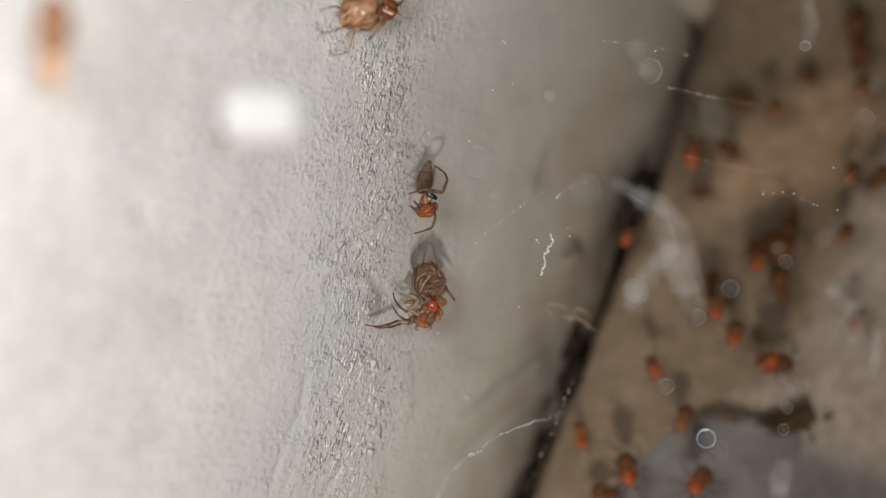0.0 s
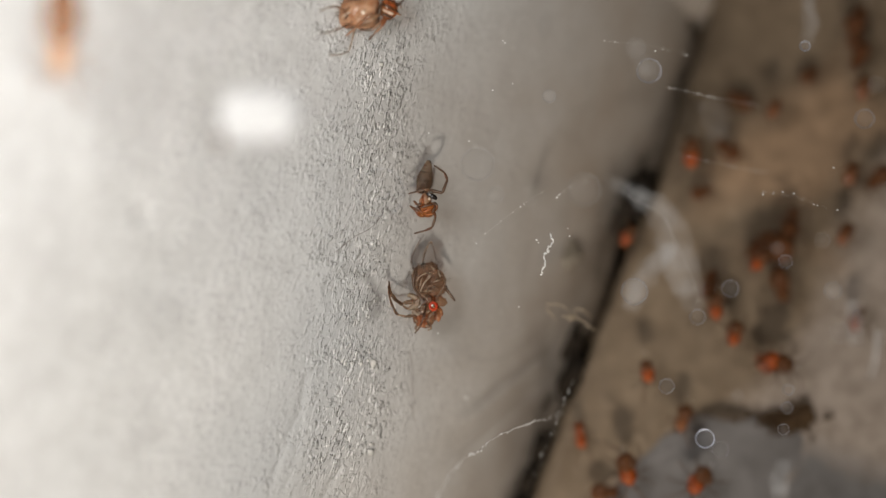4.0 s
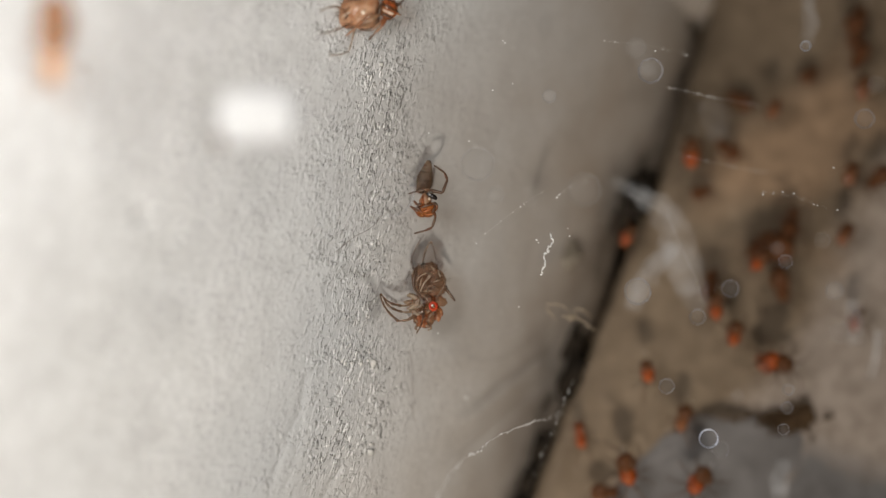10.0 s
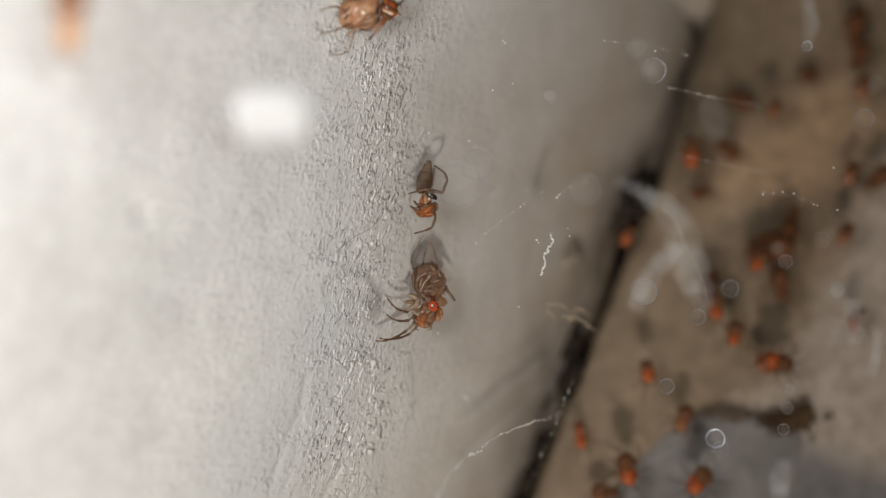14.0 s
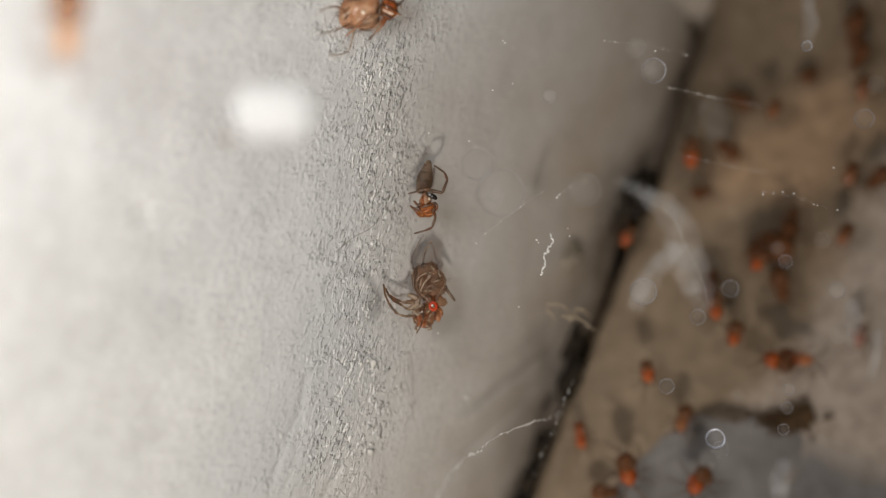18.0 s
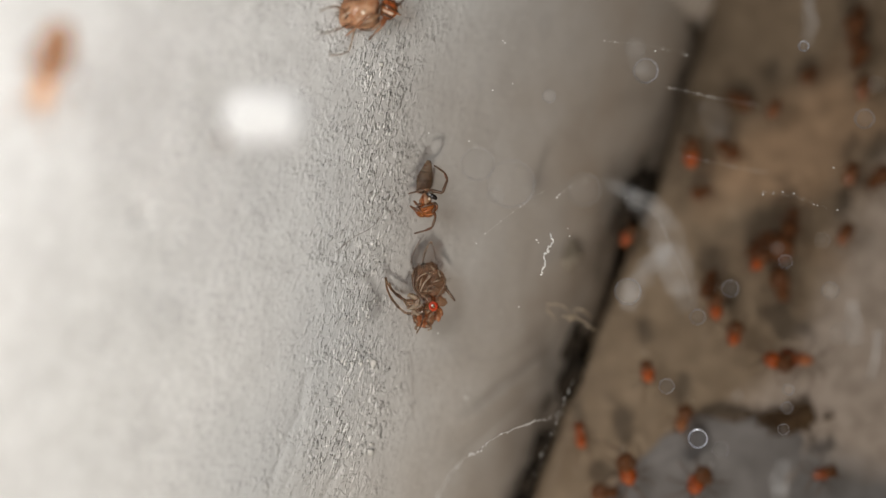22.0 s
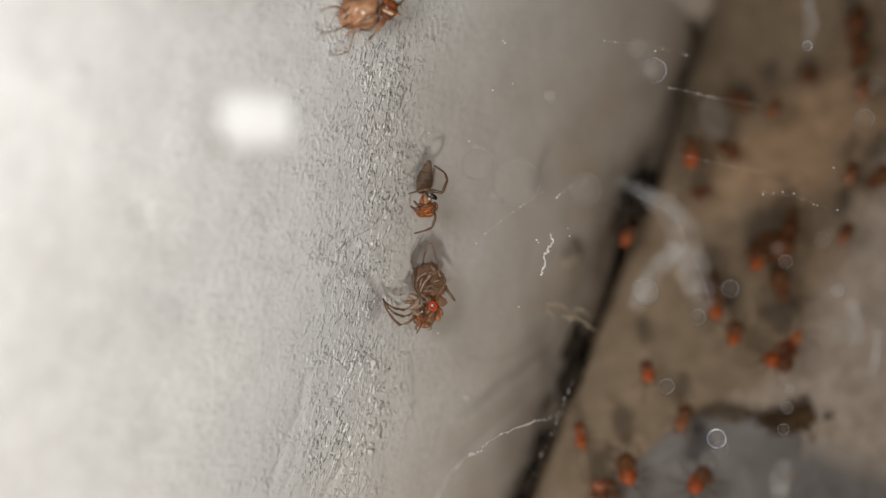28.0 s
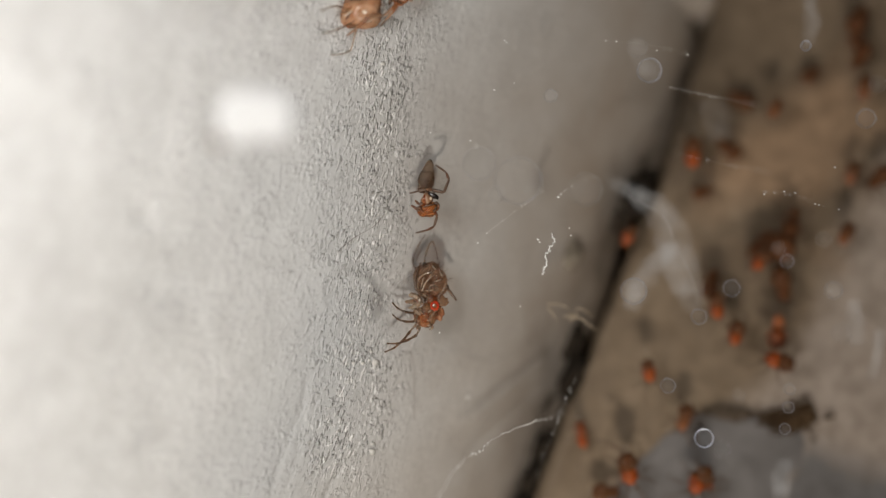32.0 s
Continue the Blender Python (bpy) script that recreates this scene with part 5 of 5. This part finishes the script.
    for ob, k in [(WISP, 1.0), (VEILS[0], 0.5), (VEILS[6], 0.6), (BLUR_BALLS[0], 1.1), (BLUR_BALLS[1], 0.5), (BLUR_BALLS[7], 0.2), (BLUR_BALLS[8], 1.0), (BLUR_BALLS[4], 0.4)]:
        home = ob.matrix_world.copy() if ob.type != "MESH" else Matrix.LocRotScale(ob.location, ob.rotation_euler, None)
        walk(ob, [(t, Matrix.Translation(shift * d * k * MM) @ home) for t, d in sway])
    walk(DRIFTER, [(t, Matrix.Translation(Vector(world_of(a, b, 41.0)) * MM)) for t, a, b in ((0, -2.27, 2.0), (6, -2.2, 2.0), (9, -2.1, 1.95), (14.5, 0.9, 2.2), (16.5, 1.9, 1.8), (18.6, 2.1, 2.1), (22, 2.4, 2.3), (32, 2.6, 2.4))])
    # four legs: where the feet are, in mm from the spiderling's middle, in the ways it holds them
    def sickle(x, y):
        """Two legs bent to one tip, the lowest one folded under the head."""
        return ((x + 0.02, y + 0.03), (x + 0.12, y - 0.12), (x, y), (-0.4, -1.38))

    stretched = ((-1.22, 0.06), (-1.22, -0.41), (-2.2, -1.08), (-2.14, -1.12))
    flung = ((-1.1, 0.71), (-1.16, 0.2), (-1.3, -0.92), (-1.06, -1.2))
    tight = ((-1.15, 0.1), (-1.1, -0.35), (-1.15, -0.6), (-0.85, -1.15))
    dropped = ((-1.53, 0.41), (-1.43, 0.3), (-1.06, -1.47), (-0.9, -1.42))
    level = ((-1.65, -0.35), (-1.37, -0.4), (-1.61, -0.82), (-1.5, -0.9))
    low = ((-1.4, -0.15), (-1.45, -0.7), (-1.84, -1.65), (-1.72, -1.55))
    tossed = ((-1.53, 1.0), (-1.27, 0.12), (-1.22, -0.2), (-1.0, -1.04))
    raised = ((-1.22, 0.55), (-1.16, 0.3), (-0.73, -1.6), (-0.5, -1.55))
    parted = ((-1.04, 0.5), (-1.3, -0.3), (-1.76, -0.84), (-1.7, -0.9))
    lower = ((-1.3, -0.3), (-1.3, -0.72), (-1.57, -2.05), (-1.5, -1.75))
    cues = ((0, stretched), (1.5, stretched), (2.0, flung), (2.4, sickle(-1.5, 0.47)), (3.0, sickle(-1.4, 0.68)), (3.5, sickle(-1.4, 0.6)), (5.5, tight), (6.0, dropped), (6.5, sickle(-1.45, 0.45)),
            (9.5, sickle(-1.45, 0.38)), (10.0, sickle(-1.68, 0.0)), (10.5, sickle(-1.66, -0.05)), (11.0, level), (11.5, low), (14.5, low), (16.5, sickle(-1.58, 0.36)), (18.5, sickle(-1.6, 0.3)),
            (19.4, sickle(-1.6, 0.06)), (20.0, tossed), (20.5, raised), (21.0, sickle(-1.57, 0.47)), (22.0, sickle(-1.49, 0.58)), (23.0, sickle(-1.5, 0.52)), (24.0, sickle(-1.6, 0.3)),
            (25.0, sickle(-1.68, 0.0)), (25.5, sickle(-1.66, 0.0)), (27.5, sickle(-1.6, -0.14)), (28.4, sickle(-1.58, -0.17)), (29.0, parted), (29.5, lower), (32.0, lower))
    for i, (leg, shin, hip, thigh, shank) in enumerate(WAVING):
        leg_rows, shin_rows = [], []
        for t, feet in cues:
            x, y = feet[i][0] - hip.x, feet[i][1] - hip.y
            reach = max(min(math.hypot(x, y), thigh + shank - 0.01), shank - thigh + 0.02)
            at_hip = math.acos((thigh ** 2 + reach ** 2 - shank ** 2) / (2 * thigh * reach))
            at_knee = math.pi - math.acos((thigh ** 2 + shank ** 2 - reach ** 2) / (2 * thigh * shank))
            leg_rows.append((t, pose(*(hip * MM), 0, 0, math.degrees(math.atan2(y, x) + at_hip))))
            shin_rows.append((t, pose(thigh * MM, 0, 0.25 * MM, 0, 0, -math.degrees(at_knee))))
        walk(leg, leg_rows)
        walk(shin, shin_rows)


motions()
